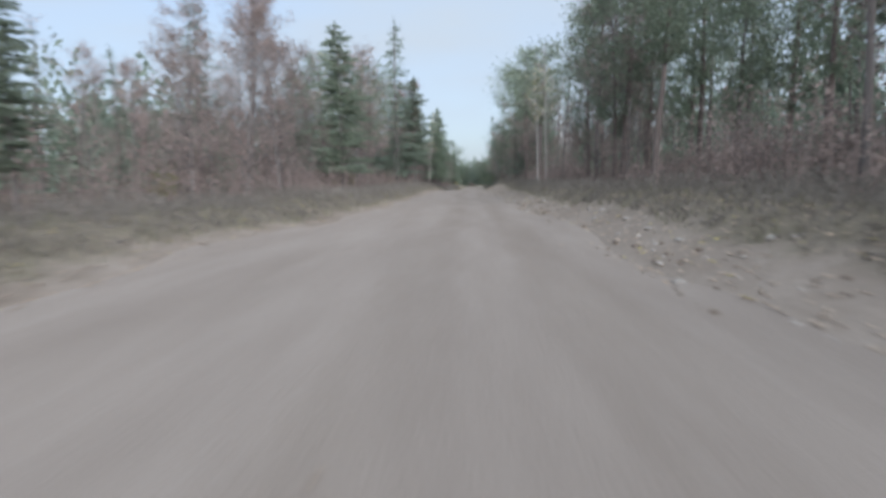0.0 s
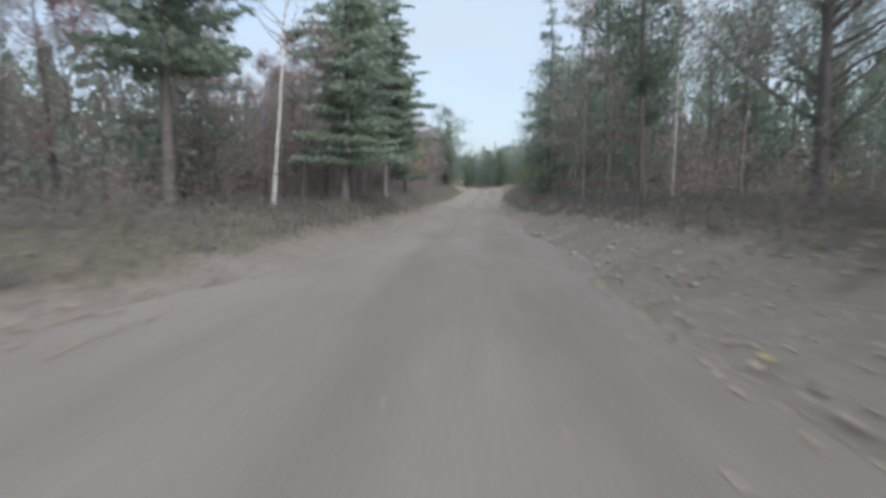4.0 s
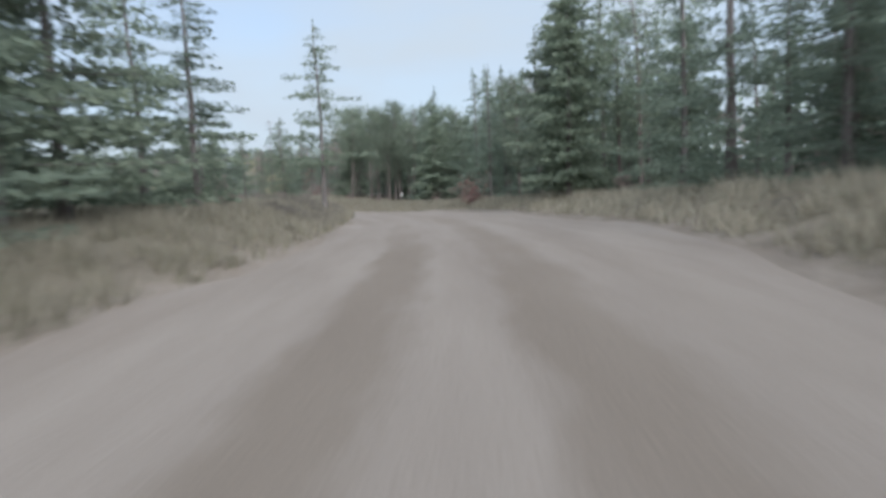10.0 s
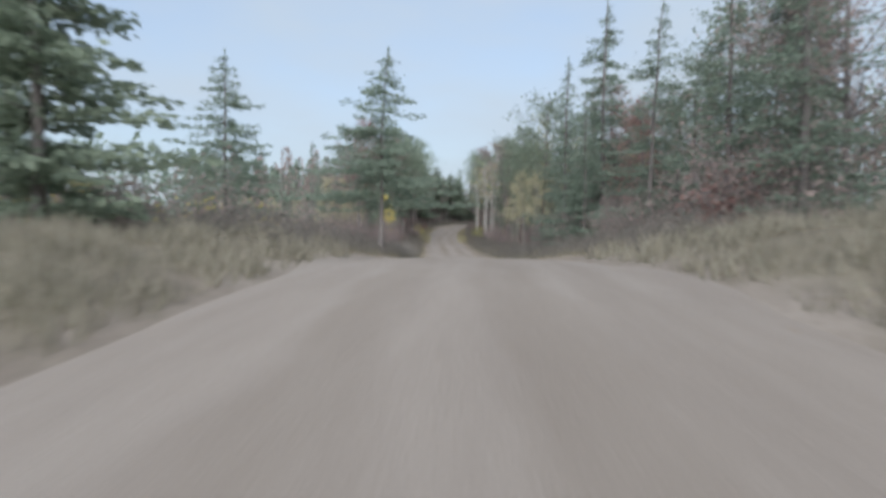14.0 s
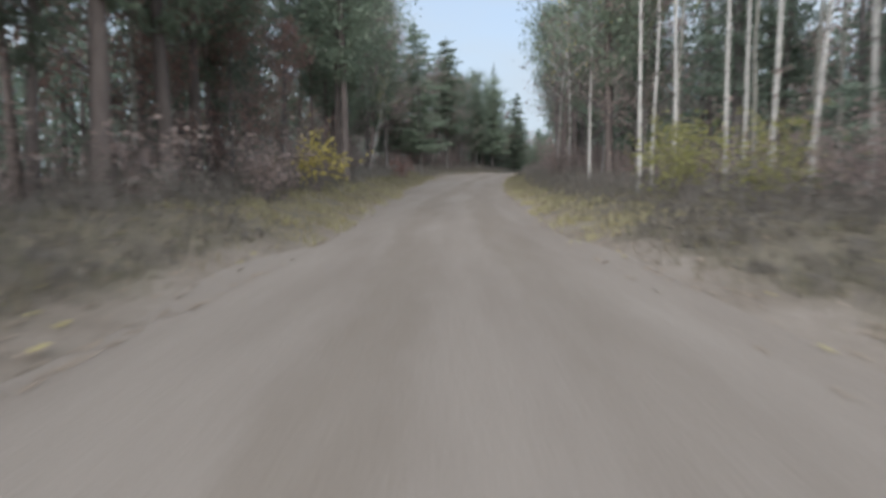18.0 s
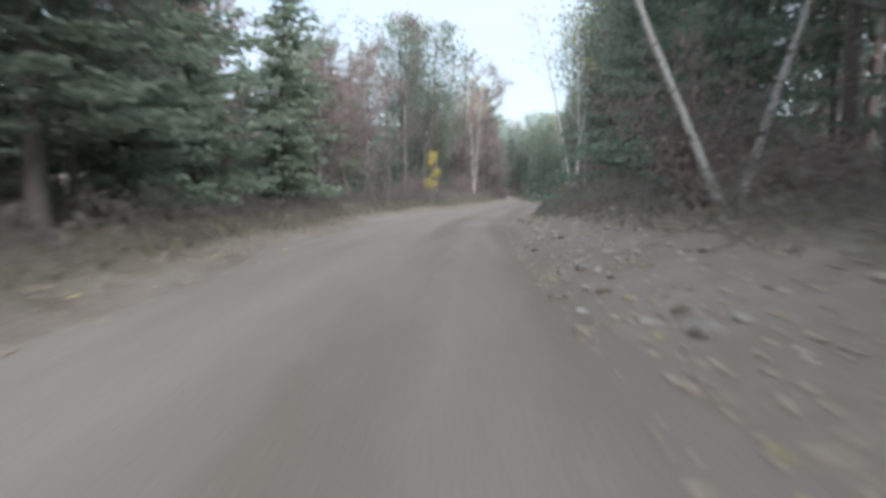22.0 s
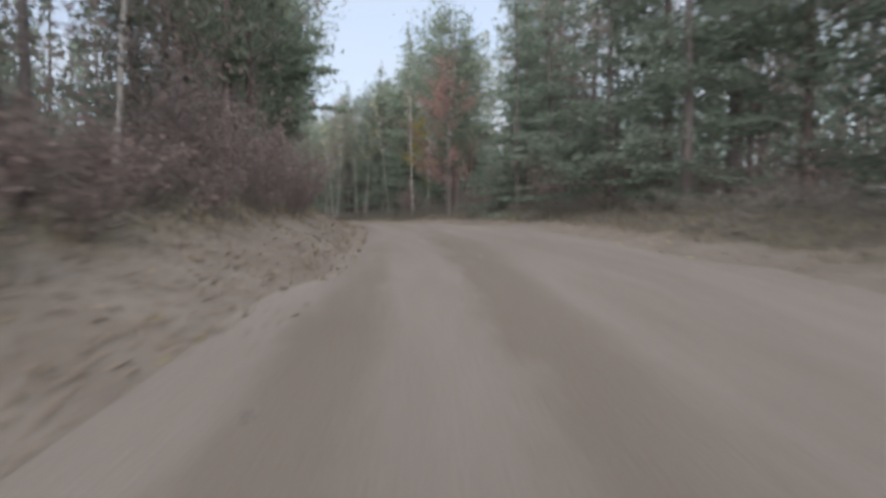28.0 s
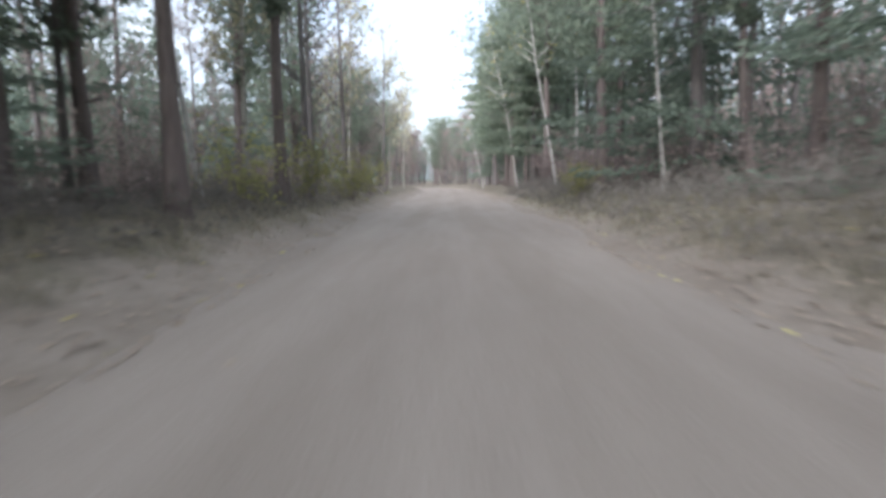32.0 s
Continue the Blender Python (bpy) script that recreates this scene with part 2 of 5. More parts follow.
NEEDLE_PINE = leaf_material("pine_needles", (0.135, 0.165, 0.124), (0.205, 0.24, 0.178))
LEAF_BROWN = leaf_material("withered_brown_leaves", (0.22, 0.178, 0.162), (0.285, 0.23, 0.207))
LEAF_RED = leaf_material("dull_red_leaves", (0.19, 0.122, 0.108), (0.28, 0.185, 0.16))
LEAF_YELLOW = leaf_material("yellow_autumn_leaves", (0.34, 0.29, 0.09), (0.48, 0.41, 0.15))
LEAF_PALE = leaf_material("pale_yellowish_leaves", (0.27, 0.25, 0.16), (0.40, 0.37, 0.25))
LEAF_OLIVE = leaf_material("yellow_green_leaves", (0.18, 0.185, 0.075), (0.31, 0.30, 0.125))
TWIG = bark_material("bare_twigs", (0.18, 0.155, 0.15), (0.29, 0.25, 0.24))
GRASS_DRY = leaf_material("dry_straw_grass", (0.175, 0.155, 0.115), (0.27, 0.24, 0.18))
HEATH = leaf_material("grey_brown_heath", (0.172, 0.157, 0.138), (0.22, 0.202, 0.18))
LITTER = leaf_material("tan_fallen_leaves", (0.225, 0.18, 0.138), (0.30, 0.245, 0.19), 0.08)
LITTER_YELLOW = leaf_material("yellow_fallen_leaves", (0.34, 0.29, 0.10), (0.46, 0.40, 0.16), 0.08)
GRASS_FIELD = leaf_material("bleached_field_grass", (0.25, 0.228, 0.178), (0.36, 0.333, 0.265))
GRASS_YELLOW = leaf_material("yellow_straw_grass", (0.27, 0.245, 0.135), (0.38, 0.345, 0.20))
GRASS_GREEN = leaf_material("fading_green_grass", (0.145, 0.14, 0.10), (0.22, 0.21, 0.15))
STONE = floor_material("field_stone", (0.33, 0.30, 0.27), (0.44, 0.41, 0.37), (0.55, 0.52, 0.47), 3.0)

# ---- the line of the road ----
eyes = np.array([e for _, e, _, _ in PATH], float)
head0 = eyes[1] - eyes[0]
head1 = eyes[-1] - eyes[-2]
BACK, AHEAD = 6, 22


def onward(step):
    """The road beyond the last second: straight, then bending gently to the left."""
    out, p = [], np.zeros(3)
    for i in range(AHEAD):
        a = radians(2.6) * max(0, i - 7)
        p = p + [step[0] * math.cos(a) - step[1] * math.sin(a), step[0] * math.sin(a) + step[1] * math.cos(a), step[2] * 0.3]
        out.append(p)
    return np.array(out)


ctrl = np.vstack([eyes[0] - head0 * np.arange(BACK, 0, -1)[:, None] * [1, 1, 0.3], eyes, eyes[-1] + onward(head1)])


def smoothed(a, width):
    k = np.hanning(width + 2)[1:-1]
    k /= k.sum()
    p = np.pad(a, (width // 2, width // 2), mode="reflect", reflect_type="odd")
    return np.convolve(p, k, "valid")


def dense_line():
    n = 8
    q = np.arange(0, len(ctrl) - 1 + 1e-9, 1 / n)
    i = np.clip(q.astype(int), 1, len(ctrl) - 3)
    f = (q - i)[:, None]
    p0, p1, p2, p3 = ctrl[i - 1], ctrl[i], ctrl[i + 1], ctrl[i + 2]
    out = 0.5 * (2 * p1 + (p2 - p0) * f + (2 * p0 - 5 * p1 + 4 * p2 - p3) * f ** 2 + (3 * p1 - p0 - 3 * p2 + p3) * f ** 3)
    return out, q


line, line_q = dense_line()
line = np.stack([smoothed(line[:, 0], 9), smoothed(line[:, 1], 9), smoothed(line[:, 2], 9)], 1)
along = np.r_[0, np.cumsum(np.linalg.norm(np.diff(line[:, :2], axis=0), axis=1))]
along -= np.interp(BACK, line_q, along)
S_END = float(np.interp(BACK + len(eyes) - 1, line_q, along))
S0, S1 = float(along[0]), float(along[-1])


def when(t):
    """Metres along the road that the car has come at t seconds."""
    return float(np.interp(BACK + t * 2, line_q, along))


tang = np.gradient(line[:, :2], axis=0)
tang /= np.linalg.norm(tang, axis=1)[:, None]


def place(s, u):
    """Plan position s metres along and u metres to the right of the driven line."""
    x, y = np.interp(s, along, line[:, 0]), np.interp(s, along, line[:, 1])
    tx, ty = np.interp(s, along, tang[:, 0]), np.interp(s, along, tang[:, 1])
    n = np.hypot(tx, ty)
    return x + u * ty / n, y - u * tx / n


def heading(s):
    return math.atan2(-np.interp(s, along, tang[:, 0]), np.interp(s, along, tang[:, 1]))


# seconds and the edge of the gravel left and right of the driven line
EDGE_LEFT = [(0, -4.5), (0.5, -4.9), (1.3, -4.4), (1.9, -5.0), (2.4, -4.85), (2.8, -4.7), (3.3, -4.2), (3.8, -3.2), (4.3, -3.25), (7.2, -3.2), (8.5, -3.35),
             (9.3, -4.1), (9.8, -4.2), (10.2, -3.3), (10.6, -2.9), (11.4, -2.3), (11.9, -1.4), (12.7, -1.3), (13.2, -2.4), (13.5, -2.3), (14.2, -2.95), (15.2, -3.4),
             (15.7, -3.0), (18.2, -2.7), (18.6, -2.5), (19.2, -2.8), (19.7, -3.8), (20.3, -4.3), (20.7, -4.8), (21.3, -4.1), (22.3, -3.4), (23.3, -4.6), (23.7, -4.3),
             (24.2, -3.5), (24.6, -3.2), (25.2, -2.7), (25.8, -2.5), (28.1, -1.7), (28.5, -1.35), (29.4, -1.15), (30.1, -1.6), (31.2, -1.9), (32.2, -2.6), (33, -3.1)]
EDGE_RIGHT = [(0, 2.5), (0.8, 2.7), (1.4, 2.2), (2.4, 2.4), (3.1, 1.95), (4.2, 1.95), (4.6, 2.2), (7.2, 2.2), (8.2, 2.8), (9.5, 3.0), (10.2, 3.6), (10.8, 5.2),
              (12, 5.2), (12.4, 4.5), (12.8, 4.3), (13.3, 3.5), (14.2, 3.4), (14.7, 3.0), (15.2, 2.6), (16, 2.2), (18.2, 2.45), (19.2, 2.2), (19.7, 1.7), (20.5, 1.5),
              (21.1, 0.6), (21.5, 0.9), (22.2, 1.25), (23.2, 1.6), (23.8, 1.8), (24.2, 2.4), (25.2, 3.0), (27.2, 4.0), (28.5, 4.6), (29.6, 4.4), (30.2, 3.7),
              (31.5, 3.9), (32.2, 2.7), (33, 2.9)]
# seconds, bank height left and right
BANKS = [(0, 0.5, 0.7), (2, 0.5, 0.8), (4, 0.6, 0.8), (9, 1.0, 1.0), (10, 0.45, 1.0), (10.6, 0.5, 0.8), (11.1, 0.75, 0.6), (12, 0.8, 0.5), (13, 0.7, 0.7), (14, 0.5, 0.7), (15, 0.6, 0.6),
         (18, 0.6, 0.6), (20, 0.5, 0.3), (21, 0.5, 0.5), (22, 0.5, 0.75), (23.4, 0.5, 0.8), (24.2, 0.6, 0.9), (25, 0.6, 1.2), (25.9, 0.8, 1.1), (27, 0.9, 0.5),
         (28, 0.9, 0.5), (30, 0.7, 0.6)]
# seconds, width of the bare sand or dirt beside the gravel left and right
BARE = [(0, 0.3, 0.9), (2.5, 0.3, 1.1), (3.2, 0.5, 1.5), (4.6, 0.5, 1.4), (6.5, 0.3, 0.4), (14, 0.2, 0.3), (18, 0.2, 0.3), (18.8, 0.1, 0.1), (20, 0.2, 0.2), (20.7, 0.3, 0.4),
        (22.2, 0.3, 1.5), (22.9, 0.4, 0.9), (23.3, 0.4, 0.4), (23.8, 0.5, 0.6), (25.5, 0.6, 0.9), (27.5, 1.0, 0.5), (29.5, 1.4, 0.5), (31, 0.9, 0.3), (32, 0.7, 0.4)]


def table(rows, col):
    return [when(r[0]) for r in rows], [r[col] for r in rows]


TABLES = [table(EDGE_LEFT, 1), table(EDGE_RIGHT, 1), table(BANKS, 1), table(BANKS, 2)]
BARE_TABLES = {-1: table(BARE, 1), 1: table(BARE, 2)}


def edges(s):
    return [np.interp(s, *t) for t in TABLES]


def rim(s, side):
    """Lateral place where the plants begin, beyond the bare strip."""
    return np.interp(s, *TABLES[1 if side > 0 else 0]) + side * np.interp(s, *BARE_TABLES[side])


def wave(x, y, size, seed=0.0):
    return (np.sin(x / size + seed) * np.cos(y / size * 1.13 + 2.1 * seed) + 0.5 * np.sin(x / size * 2.3 + y / size * 1.9 + seed * 3))


def ground(s, u):
    """Height of the ground."""
    s, u = np.asarray(s, float), np.asarray(u, float)
    z = np.interp(s, along, line[:, 2]) - EYE
    left, right, bl, br = edges(s)
    mid, half = (left + right) / 2, (right - left) / 2
    d = np.abs(u - mid) - half
    bank = np.where(u < mid, bl, br)
    crown = 0.05 * np.clip(1 - (np.abs(u - mid) / half) ** 2, 0, 1)
    on = np.clip(d / 2.3, 0, 1)
    off = bank * on * on * (3 - 2 * on)
    off = off + 0.06 * np.exp(-((d - 0.5) / 0.5) ** 2)
    rough = wave(s, u, 4.7, 1.3) * 0.10 + wave(s, u, 1.3, 0.4) * 0.035 + wave(s, u, 17, 2.2) * 0.25 * np.clip((d - 4) / 10, 0, 1)
    off = off - 6.5 * np.clip((d - 50) / 20, 0, 1)
    return z + np.where(d < 0, crown - 0.05, off + rough * np.clip(d / 1.5, 0, 1))


def mesh_of(name, verts, faces, mats, index=None, uv=None, smooth=False):
    me = bpy.data.meshes.new(name)
    verts = np.asarray(verts, np.float32).reshape(-1, 3)
    faces = [np.asarray(f, np.int32) for f in (faces if isinstance(faces, list) else [faces])]
    loops = np.concatenate([f.ravel() for f in faces])
    counts = np.concatenate([np.full(len(f), f.shape[1]) for f in faces])
    me.vertices.add(len(verts))
    me.vertices.foreach_set("co", verts.ravel())
    me.loops.add(len(loops))
    me.loops.foreach_set("vertex_index", loops)
    me.polygons.add(len(counts))
    me.polygons.foreach_set("loop_start", np.r_[0, np.cumsum(counts)[:-1]])
    for m in mats:
        me.materials.append(m)
    if index is not None:
        me.polygons.foreach_set("material_index", np.asarray(index, np.int32))
    me.polygons.foreach_set("use_smooth", np.full(len(counts), smooth))
    if uv is not None:
        me.uv_layers.new(name="UVMap").data.foreach_set("uv", np.asarray(uv, np.float32)[loops].ravel())
    me.update(calc_edges=True)
    return me


def sheet(name, stations, laterals, mats, side=0):
    """A strip of ground: laterals is a function of s that gives the cross positions. On the roadside the first texture
    coordinate counts the metres from where the plants begin."""
    rows, uvs = [], []
    for s in stations:
        u = laterals(s)
        x, y = place(s, u)
        rows.append(np.stack([x, y, ground(np.full(len(u), s), u)], 1))
        v = u if side == 0 else np.abs(u - (u[0] if side > 0 else u[-1])) - np.interp(s, *BARE_TABLES[side])
        uvs.append(np.stack([v, np.full(len(u), s)], 1))
    n, w = len(rows), len(rows[0])
    k = np.arange(n * w).reshape(n, w)
    f = np.stack([k[:-1, :-1], k[:-1, 1:], k[1:, 1:], k[1:, :-1]], -1).reshape(-1, 4)
    return mesh_of(name, np.concatenate(rows), f, mats, None, np.concatenate(uvs), True)


STATIONS = np.arange(S0 + 2, S1 - 2, 1.4)


def road_lat(s):
    l, r, _, _ = edges(s)
    jl, jr = wave(s, 3.0, 2.1, 5) * 0.13, wave(s, 9.0, 2.6, 7) * 0.13
    return np.linspace(l + jl, r + jr, 15)


OUT = np.array([0.0, 0.35, 0.8, 1.3, 1.9, 2.6, 3.4, 4.3, 5.4, 7.0, 9.0, 12.0, 16.0, 22.0, 30.0, 42.0, 58.0, 75.0])


def side_lat(side):
    def f(s):
        lat = road_lat(s)
        return lat[-1] + OUT if side > 0 else (lat[0] - OUT)[::-1]
    return f


road = tagged(new("road", sheet("road", STATIONS, road_lat, [GRAVEL])), "sandy gravel forest road with darker wheel tracks", "road", kind="structure")
for side, tail in ((-1, "left"), (1, "right")):
    tagged(new("ground_" + tail, sheet("ground", STATIONS, side_lat(side), [ROADSIDE], side)),
           "sandy shoulder, dry grass verge and leaf-strewn forest floor", "ground", kind="structure")
cx, cy = place(S_END / 2, 0)
far = bmesh.new()
bmesh.ops.create_grid(far, x_segments=24, y_segments=24, size=3500, matrix=Matrix.Translation((cx, cy, -8.0)))
far_me = bpy.data.meshes.new("ground_beyond")
far.to_mesh(far_me)
far_me.materials.append(FLOOR)
tagged(new("ground_beyond", far_me), "dark forest ground that reaches the horizon", "ground", kind="structure")


# ---- trees: each kind is built a few times and then copied ----
rng = np.random.default_rng(7)


def tube(points, radii, sides=6):
    """Vertices and quads of a tapering tube along points."""
    points, radii = np.asarray(points, float), np.asarray(radii, float)
    d = np.gradient(points, axis=0)
    d /= np.linalg.norm(d, axis=1)[:, None] + 1e-9
    ref = np.where(np.abs(d[:, 2:3]) > 0.9, [[1.0, 0, 0]], [[0, 0, 1.0]])
    a = np.cross(d, ref)
    a /= np.linalg.norm(a, axis=1)[:, None] + 1e-9
    b = np.cross(d, a)
    ang = np.arange(sides) * 2 * np.pi / sides
    v = points[:, None] + radii[:, None, None] * (np.cos(ang)[None, :, None] * a[:, None] + np.sin(ang)[None, :, None] * b[:, None])
    n = len(points)
    k = np.arange(n * sides).reshape(n, sides)
    f = np.stack([k[:-1], np.roll(k, -1, 1)[:-1], np.roll(k, -1, 1)[1:], k[1:]], -1).reshape(-1, 4)
    return v.reshape(-1, 3), f


class Pile:
    """Collects pieces of one mesh."""

    def __init__(self):
        self.v, self.f, self.n = [], [], 0

    def add(self, v, f):
        self.v.append(v)
        self.f.append(f + self.n)
        self.n += len(v)

    def tube(self, points, radii, sides=6):
        self.add(*tube(points, radii, sides))

    def flakes(self, centres, size, axis=None, slim=0.5, spread=1.0, flat=False):
        """Small bent leaf shapes of two triangles, turned at random or along an axis."""
        centres = np.asarray(centres, float).reshape(-1, 3)
        n = len(centres)
        a = rng.normal(size=(n, 3)) if axis is None else np.asarray(axis) + rng.normal(size=(n, 3)) * 0.35 * spread
        a /= np.linalg.norm(a, axis=1)[:, None]
        b = np.cross(a, rng.normal(size=(n, 3)) * (0.15 if flat else 1) + ([0, 0, 1] if flat else [0, 0, 0]))
        b /= np.linalg.norm(b, axis=1)[:, None] + 1e-9
        sz = np.asarray(size) * rng.uniform(0.6, 1.3, n)
        a, b = a * sz[:, None] * 0.5, b * sz[:, None] * 0.5 * slim
        c = np.cross(a, b)
        c /= np.linalg.norm(c, axis=1)[:, None] + 1e-9
        c = c * sz[:, None] * 0.12
        v = np.stack([centres - a, centres + b + c, centres + a, centres - b + c], 1).reshape(-1, 3)
        k = np.arange(n)[:, None] * 4
        self.add(v, np.concatenate([k + [0, 1, 2], k + [0, 2, 3]], 0))

    def mesh(self, name, mat, smooth=False):
        quads = [f for f in self.f if f.shape[1] == 4]
        tris = [f for f in self.f if f.shape[1] == 3]
        faces = ([np.concatenate(quads)] if quads else []) + ([np.concatenate(tris)] if tris else [])
        return mesh_of(name, np.concatenate(self.v), faces, [mat], smooth=smooth)


def part(name, me, parent, label=""):
    ob = new(name, me)
    ob.parent = parent
    if label:
        ob["label"] = label
    return ob


def stem(pile, h, r, lean=0.03, sides=7, rings=9, top=0.12):
    z = np.linspace(0, 1, rings)
    bend = rng.normal(size=2) * lean * h
    wob = np.cumsum(rng.normal(size=(rings, 2)) * 0.006 * h, 0) * z[:, None]
    pts = np.c_[bend[0] * z ** 1.5 + wob[:, 0], bend[1] * z ** 1.5 + wob[:, 1], z * h - 0.15]
    rad = r * (1 - z * (1 - top)) * (1 + 0.5 * np.exp(-z * 28))
    pile.tube(pts, rad, sides)
    return lambda q: np.array([np.interp(q, z, pts[:, k]) for k in range(3)])


def spruce(h, dense=1.0, low=0.06, wide=0.2, needle=NEEDLE, sag=1.0, ragged=0.25, taper=0.8, flake=0.19, boughs=4):
    """A spruce or fir: whorls of drooping boughs down to the ground."""
    wood, leaf = Pile(), Pile()
    at = stem(wood, h, 0.011 * h + 0.03, 0.012)
    n = int(18 * dense + h * 0.7)
    for i in range(n):
        for j in range(rng.integers(boughs, boughs + 3)):
            q = low + (1 - low) * (i + rng.uniform(-0.9, 0.9)) / n
            q = min(max(q, low), 0.985)
            az = rng.uniform(0, 2 * np.pi)
            rch = (wide * h * (1 - q) ** taper * rng.uniform(1 - ragged, 1 + ragged) + 0.12) * rng.uniform(0.6, 1.15)
            out = np.array([math.cos(az), math.sin(az), 0])
            k = max(3, int(rch / 0.11))
            f = np.linspace(0.12, 1, k)
            drop = (0.45 * f - 0.3 * f ** 2) * sag * rng.uniform(0.3, 1.2)
            pts = at(q) + out * (f * rch)[:, None] + np.array([0, 0, -1.0]) * (drop * rch)[:, None]
            if j == 0 and rch > 0.6:
                wood.tube(pts[::max(1, k // 3)], np.linspace(0.022, 0.008, len(pts[::max(1, k // 3)])), 3)
            side = np.cross(out, [0, 0, 1])
            spread = (1 - f * 0.75) * rch * 0.34 + 0.05
            for w in (-1, -0.45, 0.45, 1):
                p = pts + side * (w * spread * rng.uniform(0.4, 1.0, k))[:, None] + rng.normal(size=(k, 3)) * 0.06
                leaf.flakes(p, flake * 0.78 + 0.015 * rch, out * 0.8 + side * w * 0.7 + np.array([0, 0, -0.35]), 0.5, 0.9)
    leaf.flakes(at(1.0) + np.c_[np.zeros((5, 2)), np.linspace(-0.4, 0.2, 5)], 0.35, (0, 0, 1), 0.3, 0.3)
    return wood.mesh("trunk", BARK, True), leaf.mesh("crown", needle)


def pine(h, low=0.4, wide=0.16, tuft=1.0, bark=BARK_RED):
    """A jack or red pine: bare lower trunk with dead stubs, tufted crown above."""
    wood, leaf = Pile(), Pile()
    at = stem(wood, h, 0.010 * h + 0.03, 0.02)
    for i in range(int(8 * low)):
        q = rng.uniform(0.12, low)
        az = rng.uniform(0, 6.28)
        p = at(q)
        ln = rng.uniform(0.4, 1.3)
        wood.tube([p, p + [math.cos(az) * ln, math.sin(az) * ln, rng.uniform(-0.3, 0.2)]], [0.02, 0.006], 3)
    n = int(15 + h * 0.8)
    for i in range(n):
        q = low + (1 - low) * i / n
        shape = math.sin(math.pi * min(1, 0.12 + 0.88 * (1 - (q - low) / (1 - low)))) ** 0.6 if q < 0.9 else 0.45
        for j in range(rng.integers(2, 5)):
            az = rng.uniform(0, 6.28)
            rch = wide * h * shape * rng.uniform(0.45, 1.25) + 0.2
            rise = rng.uniform(-0.1, 0.35)
            k = 5
            f = np.linspace(0, 1, k)
            pts = at(q) + np.c_[np.cos(az) * f * rch, np.sin(az) * f * rch, (rise * f + 0.12 * f ** 2) * rch]
            pts += rng.normal(size=(k, 3)) * 0.04 * rch * f[:, None]
            wood.tube(pts[[0, 2, 4]], [0.022, 0.014, 0.006], 3)
            m = int((13 + rch * 9) * tuft)
            w = rng.uniform(0.35, 1.05, m)
            c = np.array([np.interp(w, f, pts[:, d]) for d in range(3)]).T + rng.normal(size=(m, 3)) * (0.10 + 0.11 * rch)
            leaf.flakes(c, 0.28, (math.cos(az) * 0.4, math.sin(az) * 0.4, 0.5), 0.4, 1.6)
    return wood.mesh("trunk", bark, True), leaf.mesh("crown", NEEDLE_PINE)


def limbs(wood, at, h, low, count, reach, rise=0.7, sides=4):
    tips = []
    for i in range(count):
        q = rng.uniform(low, 0.96)
        az = rng.uniform(0, 6.28)
        ln = reach * h * (1.05 - q) ** 0.6 * rng.uniform(0.6, 1.3)
        f = np.linspace(0, 1, 5)
        pts = at(q) + np.c_[np.cos(az) * f * ln, np.sin(az) * f * ln, rise * (f + 0.5 * f ** 2) * ln * 0.8]
        pts += rng.normal(size=(5, 3)) * 0.085 * ln * f[:, None]
        wood.tube(pts, np.linspace(0.003 * h * (1.1 - q) + 0.007, 0.005, 5), sides)
        for j in range(4):
            g = rng.uniform(0.3, 1.0)
            p = np.array([np.interp(g, f, pts[:, d]) for d in range(3)])
            e = p + np.array([math.cos(az + rng.normal() * 0.9), math.sin(az + rng.normal() * 0.9), rng.uniform(0.2, 1.1)]) * ln * rng.uniform(0.2, 0.45)
            wood.tube([p, (p + e) / 2 + rng.normal(size=3) * 0.04, e], [0.010, 0.007, 0.004], 3)
            tips += [p, (p + e) / 2, e]
    return np.array(tips)


def broadleaf(h, leaf_mat, bark, leaves=900, low=0.3, reach=0.22, size=0.2, count=22, lean=0.03, thick=0.009):
    wood, leaf = Pile(), Pile()
    at = stem(wood, h, thick * h + 0.02, lean)
    tips = limbs(wood, at, h, low, count, reach)
    pick = rng.integers(0, len(tips), leaves)
    leaf.flakes(tips[pick] + rng.normal(size=(leaves, 3)) * 0.2, size, None, 0.7)
    return wood.mesh("trunk", bark, True), leaf.mesh("crown", leaf_mat)


def shrub(h, w, leaf_mat, leaves=260, stems=9, size=0.16):
    wood, leaf = Pile(), Pile()
    tips = []
    for i in range(stems):
        az, ln = rng.uniform(0, 6.28), h * rng.uniform(0.6, 1.1)
        out = w * rng.uniform(0.2, 1.0) * 0.5
        f = np.linspace(0, 1, 4)
        pts = np.c_[np.cos(az) * out * f ** 0.8, np.sin(az) * out * f ** 0.8, ln * f - 0.08] + rng.normal(size=(4, 3)) * 0.05
        wood.tube(pts, [0.016, 0.012, 0.009, 0.004], 3)
        for j in range(4):
            g = rng.uniform(0.3, 1)
            p = np.array([np.interp(g, f, pts[:, d]) for d in range(3)])
            e = p + rng.normal(size=3) * 0.22 * h * np.array([1, 1, 0.6]) + [0, 0, 0.1]
            wood.tube([p, e], [0.008, 0.003], 3)
            tips += [p, (p + e) / 2, e]
    tips = np.array(tips)
    if leaves:
        c = tips[rng.integers(0, len(tips), leaves)] + rng.normal(size=(leaves, 3)) * 0.13
        c[:, 2] = np.abs(c[:, 2])
        leaf.flakes(c, size, None, 0.7)
        return wood.mesh("branchwork", TWIG), leaf.mesh("foliage", leaf_mat)
    return wood.mesh("branchwork", TWIG), None


KINDS = {}


